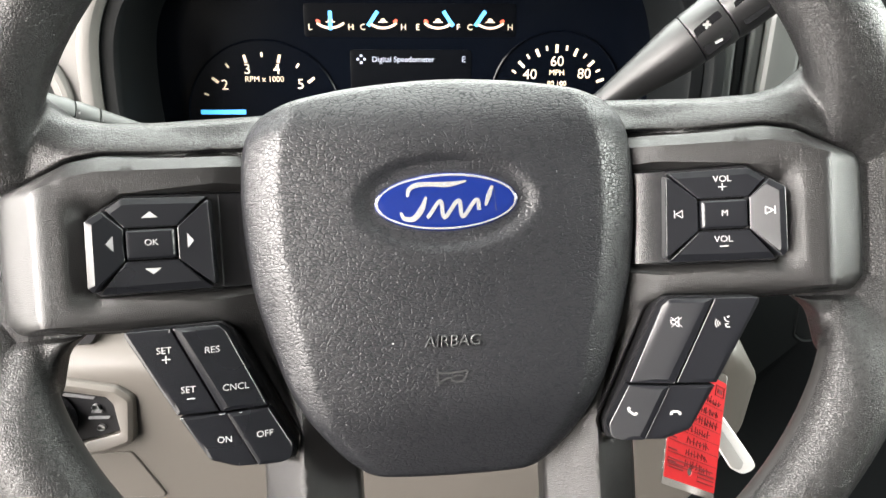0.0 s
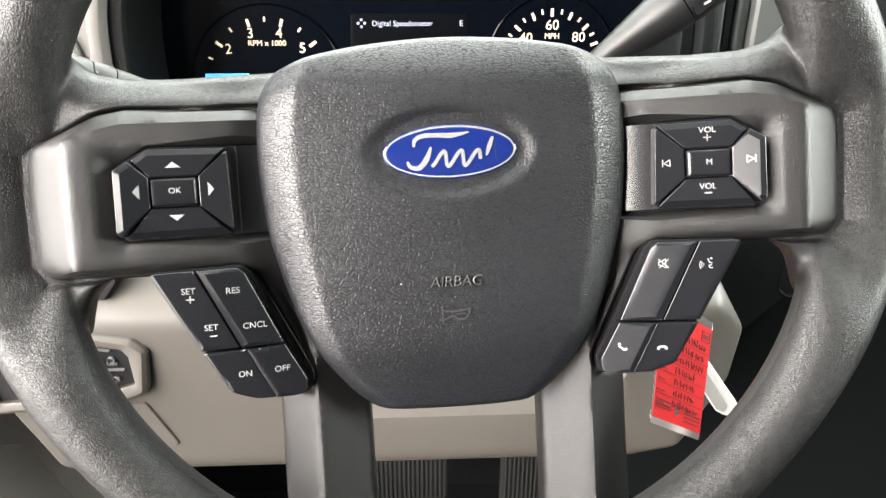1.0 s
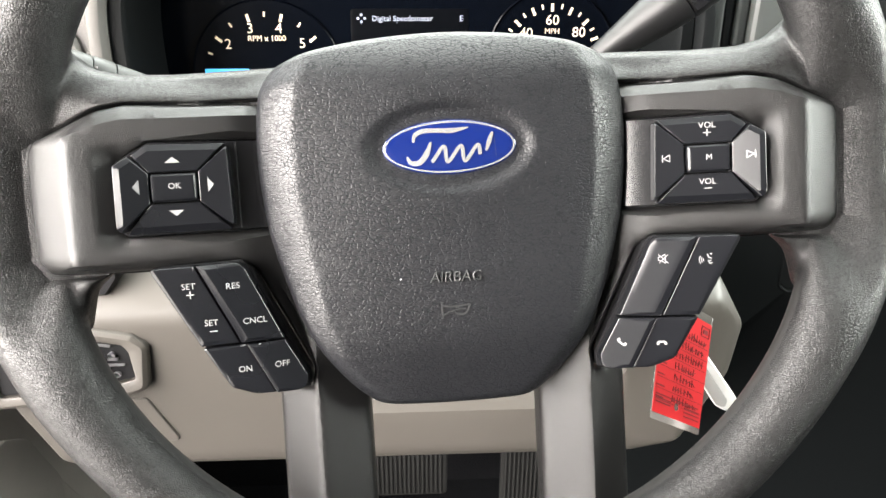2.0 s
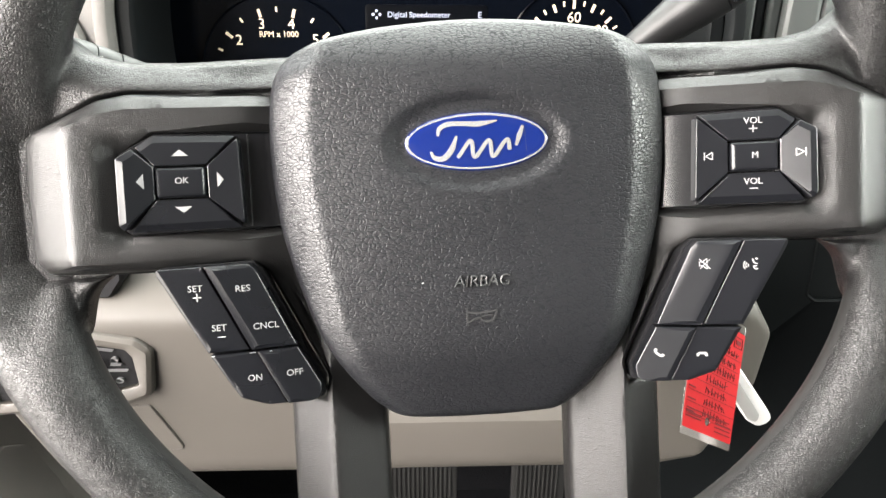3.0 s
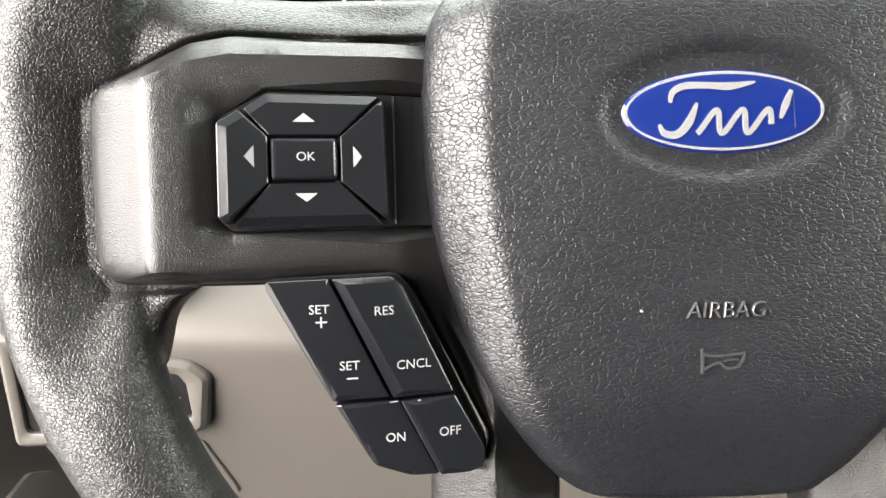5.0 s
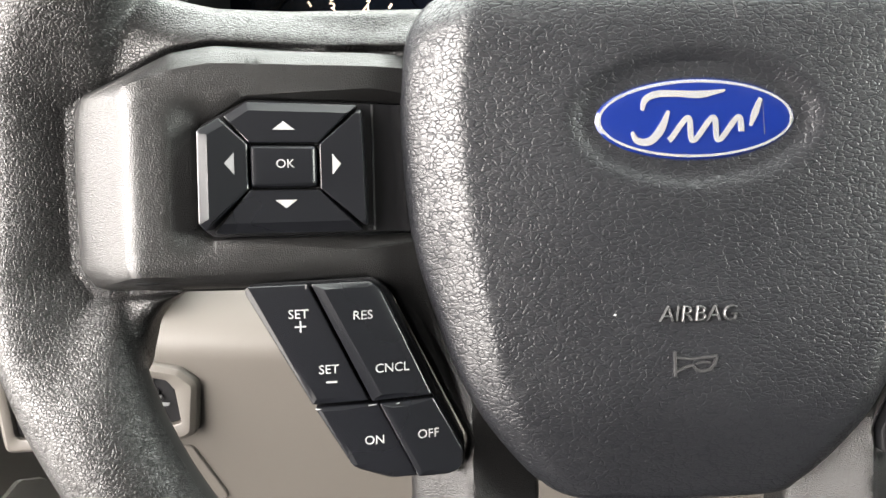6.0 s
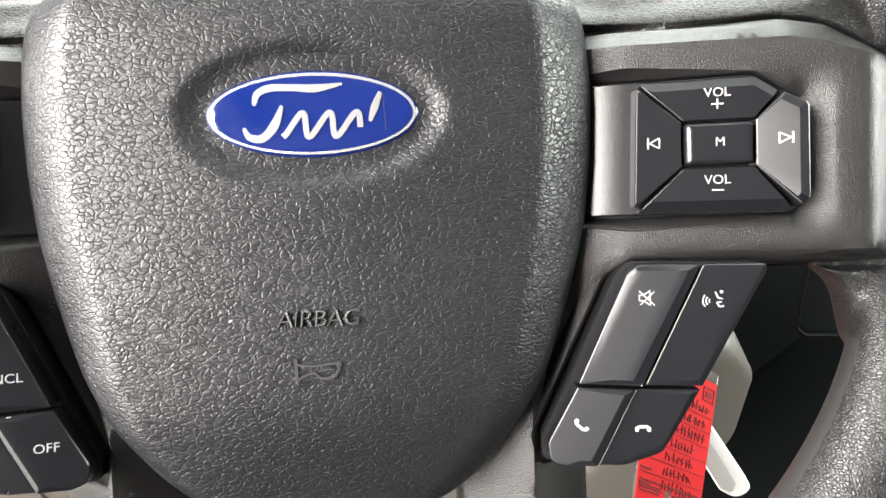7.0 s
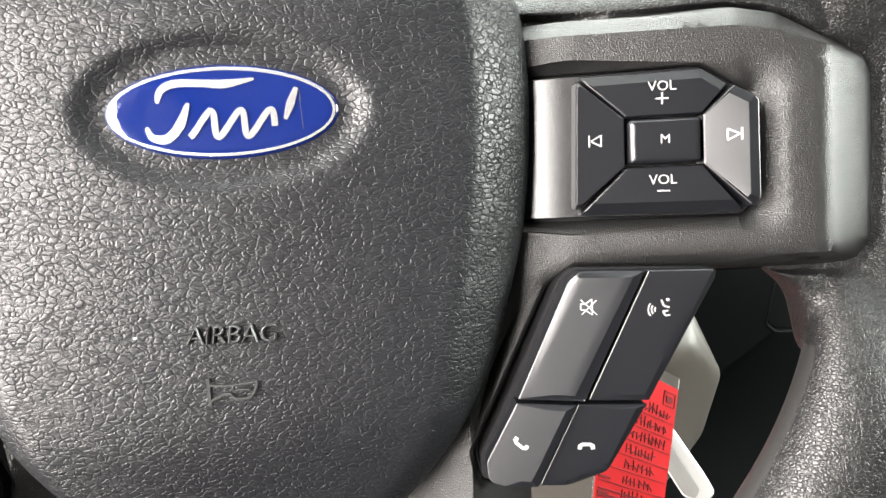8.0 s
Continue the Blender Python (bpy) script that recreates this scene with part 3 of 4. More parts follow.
POD_EDGE = [(84.0, 39.3), (118.8, 39.8), (130.8, 31.6), (131.0, 6.8), (127.8, 3.7), (84.0, 4.1)]
POD_CREST = [(86.0, 36.5), (118.0, 37.0), (127.8, 30.2), (127.9, 8.2), (126.8, 6.8), (86.0, 7.1)]


def low_base(x, y):
    return -0.8 + 0.17 * (abs(x) - 90)


ARROWS = [("up", 109, 33, [(-2.9, -1.1), (2.9, -1.1), (0, 1.2)]), ("down", 108.8, 11.9, [(-2.9, 1.1), (0, -1.2), (2.9, 1.1)]),
          ("out", 122.8, 22.8, [(1.1, -2.9), (1.1, 2.9), (-1.2, 0)]), ("in", 95.3, 22.6, [(-1.1, -2.9), (1.2, 0), (-1.1, 2.9)])]


def upper_pod(side):
    """side -1: menu keys; side 1: sound keys."""
    f = (lambda lp: lp) if side > 0 else mirrored
    backing = [(132.0, 33.0, 3), (119.2, 40.6, 4), (58, 40.3, 0), (59, 3.3, 0), (128.8, 3.1, 3), (131.9, 6.0, 2)]
    part("switch_panel", shell(rounded(f(backing), 4), [(0, -3.5), (0, -0.2), (0.2, 0.0)], panel_base, creases=[((side * 86.5, 39.8), (side * 86.5, 3.8))]), M_PANEL, wheel, "satin black switch panel")
    # highlight of the panel's rounded edge, put in as a paler raised line
    if side < 0:
        part("panel_edge_glint", plate([bar(side * 85.7, 4.2, side * 85.7, 39.6, 0.5)], panel_base, 0.35, 0.05), M_GLINT_SCRATCH, wheel, "thin pale line standing in for the highlight on the panel's edge")
    cx0, cx1, cy0, cy1 = 100.0, 118.2, 15.9, 28.2
    keys = {
        "top": [(125.0, 35.6, 0.6), (118.8, 39.8, 2.5), (88.6, 39.3, 0.6), (cx0, cy1, 0.4), (cx1, cy1, 0.4)],
        "bottom": [(87.9, 3.8, 0.8), (128.4, 3.8, 0.8), (cx1, cy0, 0.4), (cx0, cy0, 0.4)],
        "outer": [(129.2, 4.4, 1.0), (131.0, 7.0, 1.5), (130.8, 31.6, 1.6), (125.4, 35.3, 0.4), (cx1, cy1, 0.4), (cx1, cy0, 0.4)],
        "inner": [(88.2, 38.8, 0.8), (87.2, 4.6, 0.8), (cx0, cy0, 0.4), (cx0, cy1, 0.4)],
    }
    slopes = {"top": (0, 0, 0.03), "bottom": (0, 0, -0.03), "outer": (1.6, 0.30, 0), "inner": (0, -0.03, 0)}
    made = {}
    for key, corners in keys.items():
        g0, gx, gy = slopes[key]

        def kb(x, y, g0=g0, gx=gx, gy=gy):
            return pod_base(x, y) + g0 + gx * (abs(x) - (109 if not g0 else 124)) + gy * (y - 22) - 0.62 * max(0.0, 3.2 - seg_gap(abs(x), y, POD_EDGE))

        made[key] = (part("rocker_key", shell(f(corners), [(0.24, -3), (0.24, 2.45), (0.34, 2.7), (0.6, 2.8)], kb, creases=[((side * x0, y0), (side * x1, y1)) for (x0, y0), (x1, y1) in zip(POD_CREST, POD_CREST[1:])]), M_BUTTON, wheel, "", 12), lambda x, y, kb=kb: kb(x, y) + 2.8)
    mid = [(cx0 + 0.5, cy1 - 0.5, 1.2), (cx0 + 0.5, cy0 + 0.5, 1.2), (cx1 - 0.5, cy0 + 0.5, 1.2), (cx1 - 0.5, cy1 - 0.5, 1.2)]
    ok = part("centre_key", shell(f(mid), [(0.1, -3), (0.1, 2.9), (0.35, 3.5), (0.8, 3.95), (1.5, 4.1)], pod_base), M_BUTTON, wheel)
    mid_base = lambda x, y: pod_base(x, y) + 4.1
    if side < 0:
        part("legend", lettering("OK", 2.4, -108.6, 22.6, mid_base), M_LEGEND, ok)
        for (key, x, y, tri), name in zip(ARROWS, ("top", "bottom", "outer", "inner")):
            ob, kb = made[name]
            part("arrow_mark", plate([ccw([(-x + (a if key in ("up", "down") else a), y + b) for a, b in tri])], kb), M_LEGEND if name != "outer" else M_DIM, ob)
    else:
        part("legend", lettering("M", 2.4, 109, 22.4, mid_base), M_LEGEND, ok)
        ob, kb = made["top"]
        part("legend", lettering("VOL", 2.5, 108.8, 35.6, kb), M_LEGEND, ob)
        part("plus_mark", plate([bar(107.3, 32.6, 110.3, 32.6, 0.4), bar(108.8, 31.2, 108.8, 34.0, 0.4)], kb), M_LEGEND, ob)
        ob, kb = made["bottom"]
        part("legend", lettering("VOL", 2.5, 108.6, 12.4, kb), M_LEGEND, ob)
        part("minus_mark", plate([bar(107.2, 9.7, 110.2, 9.7, 0.4)], kb), M_LEGEND, ob)
        for name, x, s in (("inner", 92.8, -1), ("outer", 124.6, 1)):
            ob, kb = made[name]
            tri = [(x - 1.2 * s, 21.4), (x + 1.3 * s, 22.8), (x - 1.2 * s, 24.2)]
            edge = [bar(*tri[0], *tri[1], 0.35), bar(*tri[1], *tri[2], 0.35), bar(*tri[2], *tri[0], 0.35), bar(x + 1.7 * s, 21.3, x + 1.7 * s, 24.3, 0.4)]
            part("skip_mark", plate(edge, kb), M_LEGEND, ob)


upper_pod(-1)
upper_pod(1)


def lower_pod(side):
    f = (lambda lp: lp) if side > 0 else mirrored
    body = [(120.4, -9.4, 2.5), (86.0, -8.6, 3), (82.4, -12.0, 2), (60.8, -58.0, 3), (61.2, -65.6, 4), (66, -65.6, 2), (83, -65.4, 6), (93, -61.6, 6), (104, -43.4, 2), (120.6, -12.5, 2)]
    part("switch_housing", shell(rounded(f(body), 5), [(0.5, -12), (0.5, -4.2), (0.8, -3.8)], low_base), M_BLACK, wheel)
    keys = [
        ("outer", [(119.7, -9.9, 2.0), (103.4, -9.7, 0.4), (87.8, -42.6, 0.4), (103.2, -43.0, 0.4), (119.8, -12.2, 1.5)], 0.04),
        ("inner", [(102.6, -9.7, 0.4), (86.8, -9.6, 2.6), (84.0, -12.2, 2.0), (70.4, -42.2, 0.4), (87.0, -42.6, 0.4)], -0.05),
        ("low_outer", [(102.8, -43.7, 0.3), (85.4, -43.3, 0.3), (75.0, -64.7, 0.4), (83, -64.8, 5), (92.6, -61.2, 5)], 0.03),
        ("low_inner", [(85.2, -43.3, 0.3), (70.2, -42.9, 0.3), (62.0, -58.4, 3), (62.4, -63.6, 3), (66.5, -64.7, 2), (74.8, -64.7, 0.4)], -0.05),
    ]
    made = {}
    for key, corners, g in keys:
        def kb(x, y, key=key):
            if "inner" in key:
                d = min(seg_gap(abs(x), y, [(103.2, -8.5), (74.6, -66.0)]), seg_gap(abs(x), y, [(84.6, -11.0), (61.4, -58.4), (61.6, -64)]) + 1.6, seg_gap(abs(x), y, [(104, -9.4), (85, -9.4)]) + 0.8)
                return low_base(x, y) + 0.8 + 0.16 * (abs(x) - 0.5 * (y + 10) - 94) - 0.50 * max(0.0, 2.6 - d)
            d = min(seg_gap(abs(x), y, [(120.2, -11.5), (103.2, -43.4), (93, -61.4), (83, -65)]) + 0.6, seg_gap(abs(x), y, [(120, -9.4), (104, -9.4)]) + 1.4)
            return low_base(x, y) - 0.55 * max(0.0, 2.4 - d)

        made[key] = (part("switch_key", shell(f(corners), [(0.12, -5), (0.12, 2.05), (0.22, 2.27), (0.45, 2.35)], kb, grid=1.4), M_BUTTON, wheel, "", 14), lambda x, y, kb=kb: kb(x, y) + 2.35)
    if side < 0:
        for key, words in (("outer", [("SET", -106.0, -18.0), ("SET", -98.4, -33.4)]), ("inner", [("RES", -88.9, -18.9), ("CNCL", -81.3, -33.7)]),
                           ("low_outer", [("ON", -86.6, -53.7)]), ("low_inner", [("OFF", -71.8, -52.8)])):
            ob, kb = made[key]
            for word, x, y in words:
                part("legend", lettering(word, 2.5, x, y, kb), M_LEGEND, ob)
        ob, kb = made["outer"]
        part("plus_mark", plate([bar(-107.0, -21.3, -104.0, -21.3, 0.45), bar(-105.5, -22.8, -105.5, -19.8, 0.45)], kb), M_LEGEND, ob)
        part("minus_mark", plate([bar(-99.2, -36.8, -96.3, -36.8, 0.45)], kb), M_LEGEND, ob)
        for key, x, y, wide in (("low_outer", -101.6, -44.2, 1.1), ("low_outer", -87.0, -43.9, 1.5), ("low_inner", -80.0, -43.6, 0.7)):
            ob, kb = made[key]
            part("lint_speck", plate([bar(x - 0.7 * wide, y, x + 0.7 * wide, y + 0.15, 0.26)], kb), M_LEGEND, ob, "fleck of pale lint in the seam")
    else:
        ob, kb = made["inner"]
        x, y = 88.6, -18.6
        mute = [bar(x - 2.4, y - 0.9, x - 2.4, y + 0.9, 0.35), bar(x - 2.4, y + 0.9, x - 1.0, y + 0.9, 0.35), bar(x - 2.4, y - 0.9, x - 1.0, y - 0.9, 0.35), bar(x - 1.0, y + 0.9, x + 1.0, y + 2.3, 0.35),
                bar(x - 1.0, y - 0.9, x + 1.0, y - 2.3, 0.35), bar(x + 1.0, y - 2.3, x + 1.0, y + 2.3, 0.35), bar(x - 2.4, y + 2.2, x + 2.4, y - 2.3, 0.35), bar(x - 2.2, y - 2.2, x + 2.4, y + 2.0, 0.3)]
        mute = [[(x + 0.78 * (a - x), y + 0.85 * (b - y)) for a, b in lp] for lp in mute]
        part("mute_mark", plate(mute, kb), M_LEGEND, ob)
        ob, kb = made["outer"]
        x, y = 106.0, -19.4
        voice = [arc_band(x - 0.6, y - 0.4, 1.0, 140, 220, 0.4, 6), arc_band(x - 0.6, y - 0.4, 2.0, 140, 220, 0.4, 6), arc_band(x - 0.6, y - 0.4, 3.0, 140, 220, 0.4, 6), ellipse(x + 2.3, y + 2.6, 0.55, 0.5, 12),
                 bar(x + 0.4, y + 2.6, x + 1.2, y + 0.6, 0.55), bar(x + 1.2, y + 0.6, x + 2.8, y + 0.2, 0.5), bar(x + 0.8, y - 1.0, x + 2.4, y - 0.8, 0.5), bar(x + 0.8, y - 1.0, x + 1.6, y - 2.4, 0.5), bar(x + 1.6, y - 2.4, x + 3.0, y - 2.2, 0.5)]
        voice = [[(x + 0.8 * (a - x), y + 0.8 * (b - y)) for a, b in lp] for lp in voice]
        part("voice_mark", plate(voice, kb), M_LEGEND, ob)
        for key, x, y, turn in (("low_inner", 70.7, -53.4, -40), ("low_outer", 87.2, -54.2, 0)):
            ob, kb = made[key]
            c, s = math.cos(radians(turn)), math.sin(radians(turn))
            flip = 1 if turn == 0 else -1
            lp = [(0.7 * a, 0.7 * b) for a, b in ((-3.0, -1.2), (-1.7, -1.3), (-1.4, 0.0), (1.4, 0.0), (1.7, -1.3), (3.0, -1.2), (2.9, 0.3), (1.6, 1.2), (-1.6, 1.2), (-2.9, 0.3))]
            part("phone_mark", plate([ccw([(x + c * a - s * b * flip, y + s * a + c * b * flip) for a, b in lp])], kb), M_LEGEND, ob)


lower_pod(-1)
lower_pod(1)

# hub behind the pad
part("hub", shell(ellipse(0, 0, 58, 55, 48), [(0, -52), (0, -16), (3, -14)]), M_BLACK, wheel)


# ================= dashboard =================
dash_y = 500.0
hood_hole = spline_loop([(-195, 692), (-198.6, 715), (-199.8, 745), (-198.5, 775), (-194, 797), (-185, 816), (-170, 834), (-146, 847), (-100, 852), (0, 853), (120, 852), (172, 848), (190, 836), (204, 814), (212, 790), (216, 765), (215, 725), (214, 692), (100, 689), (0, 689), (-100, 689)], 5)
dash = root("dashboard_hood", "pale grey moulded instrument hood around a dark opening", "dashboard", FRONT)


def hood_base(x, y):
    return -dash_y - 0.0016 * max(0.0, -205 - x) ** 2


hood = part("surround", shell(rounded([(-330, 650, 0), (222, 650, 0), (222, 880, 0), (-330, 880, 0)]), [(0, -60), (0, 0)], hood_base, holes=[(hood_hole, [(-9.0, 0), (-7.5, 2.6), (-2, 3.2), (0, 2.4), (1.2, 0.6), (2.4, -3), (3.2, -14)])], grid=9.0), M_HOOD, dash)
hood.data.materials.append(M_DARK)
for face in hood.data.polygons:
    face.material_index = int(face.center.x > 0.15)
part("opening_lip", shell(inset(ccw(hood_hole), 3.0), [(0, -100), (0, -8), (1, -6.5)], lambda x, y: -dash_y,
                          holes=[(inset(ccw(hood_hole), 3.0), [(9, -6.5), (10, -8), (11, -14), (13, -86)])]), M_DARK, dash, "black opening lip")

# --- air vent beside the hood ---
vent = root("air_vent", "dark round air vent in pale dash trim", "vent", FRONT)
part("vent_ring", shell(ellipse(-249, 744, 36, 42, 48), [(0, -512), (0, -497), (1.5, -494.5), (4, -494)], holes=[(ellipse(-249, 744, 31.5, 37.5, 48), [(0, -494), (1.5, -496), (3, -520)])]), M_HOOD, vent)
part("vent_face", shell(ellipse(-249, 744, 29, 35, 48), [(0, -520), (0, -506), (6, -500), (12, -498)]), M_GREY, vent)

# --- instrument cluster ---
cluster = root("instrument_cluster", "black instrument cluster with lit dials and a small display", "dashboard", FRONT)
CL = -585.0


def cl_base(x, y):
    return CL


part("face", shell(rounded([(-220, 676, 6), (240, 676, 6), (240, 862, 6), (-220, 862, 6)]), [(0, -8), (0, 0)], cl_base), M_SCREEN, cluster)
part("gauge_strip", shell(rounded([(-70, 781, 3), (92, 781, 3), (92, 806, 3), (-70, 806, 3)]), [(0, 0), (0, 0.25), (0.3, 0.35)], cl_base), M_DISP, cluster)
display = part("display", shell(rounded([(-36, 700, 3), (58, 700, 3), (58, 772, 3), (-36, 772, 3)]), [(0, 0), (0, 0.25), (0.3, 0.35)], cl_base), M_DISP, cluster, "dim display panel")
up = lambda x, y: CL + 0.8


def dial(cx, cz, r, ticks, ring, name):
    ob = part(name, shell(ellipse(cx, cz, ring, ring, 60), [(0, 0), (0, 2.0), (0.6, 2.4), (1.2, 2.0), (1.4, 0.6)], cl_base), M_SCREEN, cluster)
    for big, a in ticks:
        c, s = math.cos(radians(a)), math.sin(radians(a))
        w, ln = (2.2, 6.2) if big else (1.5, 3.8)
        part("tick_mark", plate([bar(cx + (r - ln) * c, cz + (r - ln) * s, cx + r * c, cz + r * s, w)], up, 0.2), M_AMBER, ob)
    return ob


tach = dial(-103.6, 720, 50.0, [(True, 142), (False, 124), (True, 106), (False, 90), (True, 74), (False, 56), (True, 38), (False, 158)], 60, "tachometer")
for word, x, z in (("2", -133.5, 745), ("3", -115.4, 757), ("4", -92.8, 757), ("5", -75.0, 745.5)):
    part("numeral", lettering(word, 8.0, x, z, up, 0.2), M_AMBER, tach)
part("legend", lettering("RPM x 1000", 4.4, -102.8, 749.5, up, 0.2), M_AMBER, tach)
speedo = dial(125.2, 735, 41.0, [(k % 2 == 0, 137 - 11.6 * (k - 0)) for k in range(-1, 12)], 52, "speedometer")
for word, x, z in (("40", 104.5, 753), ("60", 125.4, 763), ("80", 147.4, 753.5)):
    part("numeral", lettering(word, 8.0, x, z, up, 0.2), M_AMBER, speedo)
part("legend", lettering("MPH", 4.4, 125.6, 754.5, up, 0.2), M_AMBER, speedo)
part("legend", lettering("80 100", 4.0, 126, 746, up, 0.2), M_AMBER, speedo)
for cx, pair, aim in ((-50, "LH", 90), (-10, "CH", 128), (32, "EF", 52), (72, "CH", 128)):
    z = 791.0
    g = part("small_gauge", plate([arc_band(cx, z + 13, 16, 230, 310, 1.7, 12)], up, 0.2), M_AMBER, cluster)
    part("legend", lettering(pair[0], 4.6, cx - 15.5, z - 2.5, up, 0.2), M_AMBER, g)
    part("legend", lettering(pair[1], 4.6, cx + 15.5, z - 2.5, up, 0.2), M_AMBER, g)
    part("symbol", plate([bar(cx - 3.6, z + 1.4, cx + 3.6, z + 1.4, 0.7), ellipse(cx, z + 2.5, 2.0, 1.6, 14)], up, 0.2), M_AMBER, g)
    ends = {90: (0, -4.5, 0, 9.5), 128: (-11.5, -1.5, -4.0, 9.5), 52: (11.5, -1.5, 4.0, 9.5)}[aim]
    part("pointer", plate([bar(cx + ends[0], z + ends[1], cx + ends[2], z + ends[3], 2.8)], up, 0.4), M_CYAN, g, "lit blue pointer")
    part("red_zone", plate([bar(cx - 10.5 if pair != "CH" else cx + 10.5, z + 3, cx - 8.0 if pair != "CH" else cx + 8.0, z + 1, 2.0)], up, 0.3), M_REDLIT, g)
part("display_text", lettering("Digital Speedometer", 4.2, 5.0, 764.5, up, 0.2), M_DISPLAY, display, "lit grey display text")
part("display_text", lettering("E", 4.6, 52.0, 764.5, up, 0.2), M_DISPLAY, display, "lit grey display letter")
part("cursor_mark", plate([ellipse(-27.5 + 2.6 * dx, 764.8 + 2.6 * dz, 1.1, 1.1, 10) for dx, dz in ((0, 1), (0, -1), (1, 0), (-1, 0))], up, 0.2), M_DISPLAY, display)
part("lit_bar", plate([rounded([(-154, 722.5, 1), (-119, 722.5, 1), (-119, 726, 1), (-154, 726, 1)])], up, 0.4), M_CYAN, cluster, "bright blue lit bar")

# --- trim strips and centre panel beside the cluster ---
stack = root("centre_panel", "charcoal centre dash panel with grey vertical trim", "dashboard", FRONT)
def strip(name, x0, x1, lean, rise, material, label=""):
    part(name, shell(rounded([(x0, 640, 1), (x1, 640, 1), (x1 + lean, 880, 1), (x0 + lean, 880, 1)]), [(0, -40), (0, 0), (0.8, 1.2), (2.0, 1.6)], lambda x, y: -dash_y - rise), material, stack, label)


strip("dark_strip", 216.0, 224.0, -2, 4, M_DARK)
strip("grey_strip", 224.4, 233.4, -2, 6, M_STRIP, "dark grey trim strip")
strip("dark_strip", 233.8, 240.8, -1, 10, M_DARK)
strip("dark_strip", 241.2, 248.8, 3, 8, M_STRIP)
part("grey_panel", shell(rounded([(249.4, 690, 2), (275, 690, 2), (275, 880, 2), (262, 880, 10), (252, 800, 40)]), [(0, -40), (0, 0), (2, 2.5), (4, 3)], lambda x, y: -dash_y - 0.002 * (x - 262) ** 2, grid=8), M_GREY, stack, "pale grey curved side panel")
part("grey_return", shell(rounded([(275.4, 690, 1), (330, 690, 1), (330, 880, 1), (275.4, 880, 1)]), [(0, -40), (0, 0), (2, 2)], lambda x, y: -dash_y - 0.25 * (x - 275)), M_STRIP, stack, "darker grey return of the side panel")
part("outer_panel", shell(rounded([(330.5, 640, 2), (520, 640, 2), (520, 880, 2), (330.5, 880, 2)]), [(0, -40), (0, 0), (2, 2)], lambda x, y: -dash_y - 20, holes=[
    (rounded([(352, 726, 3), (500, 726, 3), (500, 770, 3), (352, 770, 3)]), [(0, 2), (1, 0), (2, -20)])]), M_DARK, stack)
for k in range(4):
    part("vent_slat", shell(rounded([(352, 730 + 10 * k, 1), (500, 730 + 10 * k, 1), (500, 733 + 10 * k, 1), (352, 733 + 10 * k, 1)]), [(0, -16), (0, -2), (0.6, -1)], lambda x, y: -dash_y - 20), M_BLACK, stack)

lower = root("lower_dash", "dark charcoal lower dash panel with a recessed switch plate", "dashboard", FRONT)
plate_hole = rounded([(313, 640, 3), (318, 554, 6), (326, 548, 6), (430, 548, 6), (430, 640, 3)], 5)
part("panel", shell(rounded([(120, 640, 0), (150, 330, 30), (520, 280, 20), (520, 692, 0), (215, 692, 0)]), [(0, -40), (0, -2), (2, 0)], lambda x, y: -dash_y - 10 - 0.10 * (640 - y),
                    holes=[(plate_hole, [(-1.2, 0), (0, 0.8), (1.0, 0.4), (1.6, -4)])]), M_DARK, lower)
sw = part("switch_plate", shell(inset(ccw(plate_hole), 1.8), [(0, -6), (0, -2.4), (0.8, -1.6)], lambda x, y: -dash_y - 10 - 0.10 * (640 - y)), M_DARK, lower)
part("drive_mark", plate([bar(341, 580, 341, 588, 2), bar(348, 580, 348, 588, 2), bar(341, 584, 348, 584, 1.6)], lambda x, y: -dash_y - 11.4 - 0.10 * (640 - y)), M_DIM, sw)

# --- knee panel ---
knee = root("knee_panel", "beige plastic knee panel under the steering column", "dashboard", FRONT)


def knee_base(x, y):
    h = -441 - 0.10 * (572 - y) if y < 572 else -441
    h -= 1.15 * softplus(y - 581, 3.0)
    mid = step(x, -66, -50) * (1 - step(x, 150, 170))
    h -= mid * min(70.0, 1.3 * softplus(y - 486, 1.5))
    h -= 0.02 * max(0.0, 452 - y) ** 2
    h -= 0.006 * max(0.0, x - 213) ** 2
    return h


knee_loop = rounded([(-300, 640, 0), (-300, 524, 8), (-264, 440, 14), (-161, 436, 0), (106, 435, 0), (186, 434, 12), (222, 446, 16), (258, 508, 22), (262, 552, 16), (236, 598, 12), (230, 640, 0)], 6)
part("panel", shell(knee_loop, [(0, -30), (0, -4), (1, -1.4), (3, 0)], knee_base, grid=6.0), M_BEIGE, knee)
part("fuse_cover", shell(rounded([(-290, 507, 2), (-190, 507, 4), (-170, 465, 4), (-262, 465, 4)], 4), [(0, -3), (0, 0.8), (0.8, 1.6)], knee_base, grid=10), M_BEIGE, knee)
part("sticker", shell(rounded([(-262, 482, 1), (-222, 482, 1), (-232, 499, 1), (-262, 499, 1)]), [(0, 1.0), (0, 2.0)], knee_base), M_BLACK, knee, "small black sticker")
part("sticker_line", plate([bar(-260, 494.5, -236, 494.5, 1.6), bar(-246, 488, -238, 488, 3)], knee_base, 2.3), M_DIM, knee)

switch = root("headlight_switch", "black headlight switch panel with a round knob in a beige frame", "switch", FRONT)
frame_loop = rounded([(-300, 582, 0), (-300, 504, 6), (-206, 511, 10), (-184, 519, 10), (-179.5, 556, 9), (-190, 565, 8), (-225, 572, 0)], 6)
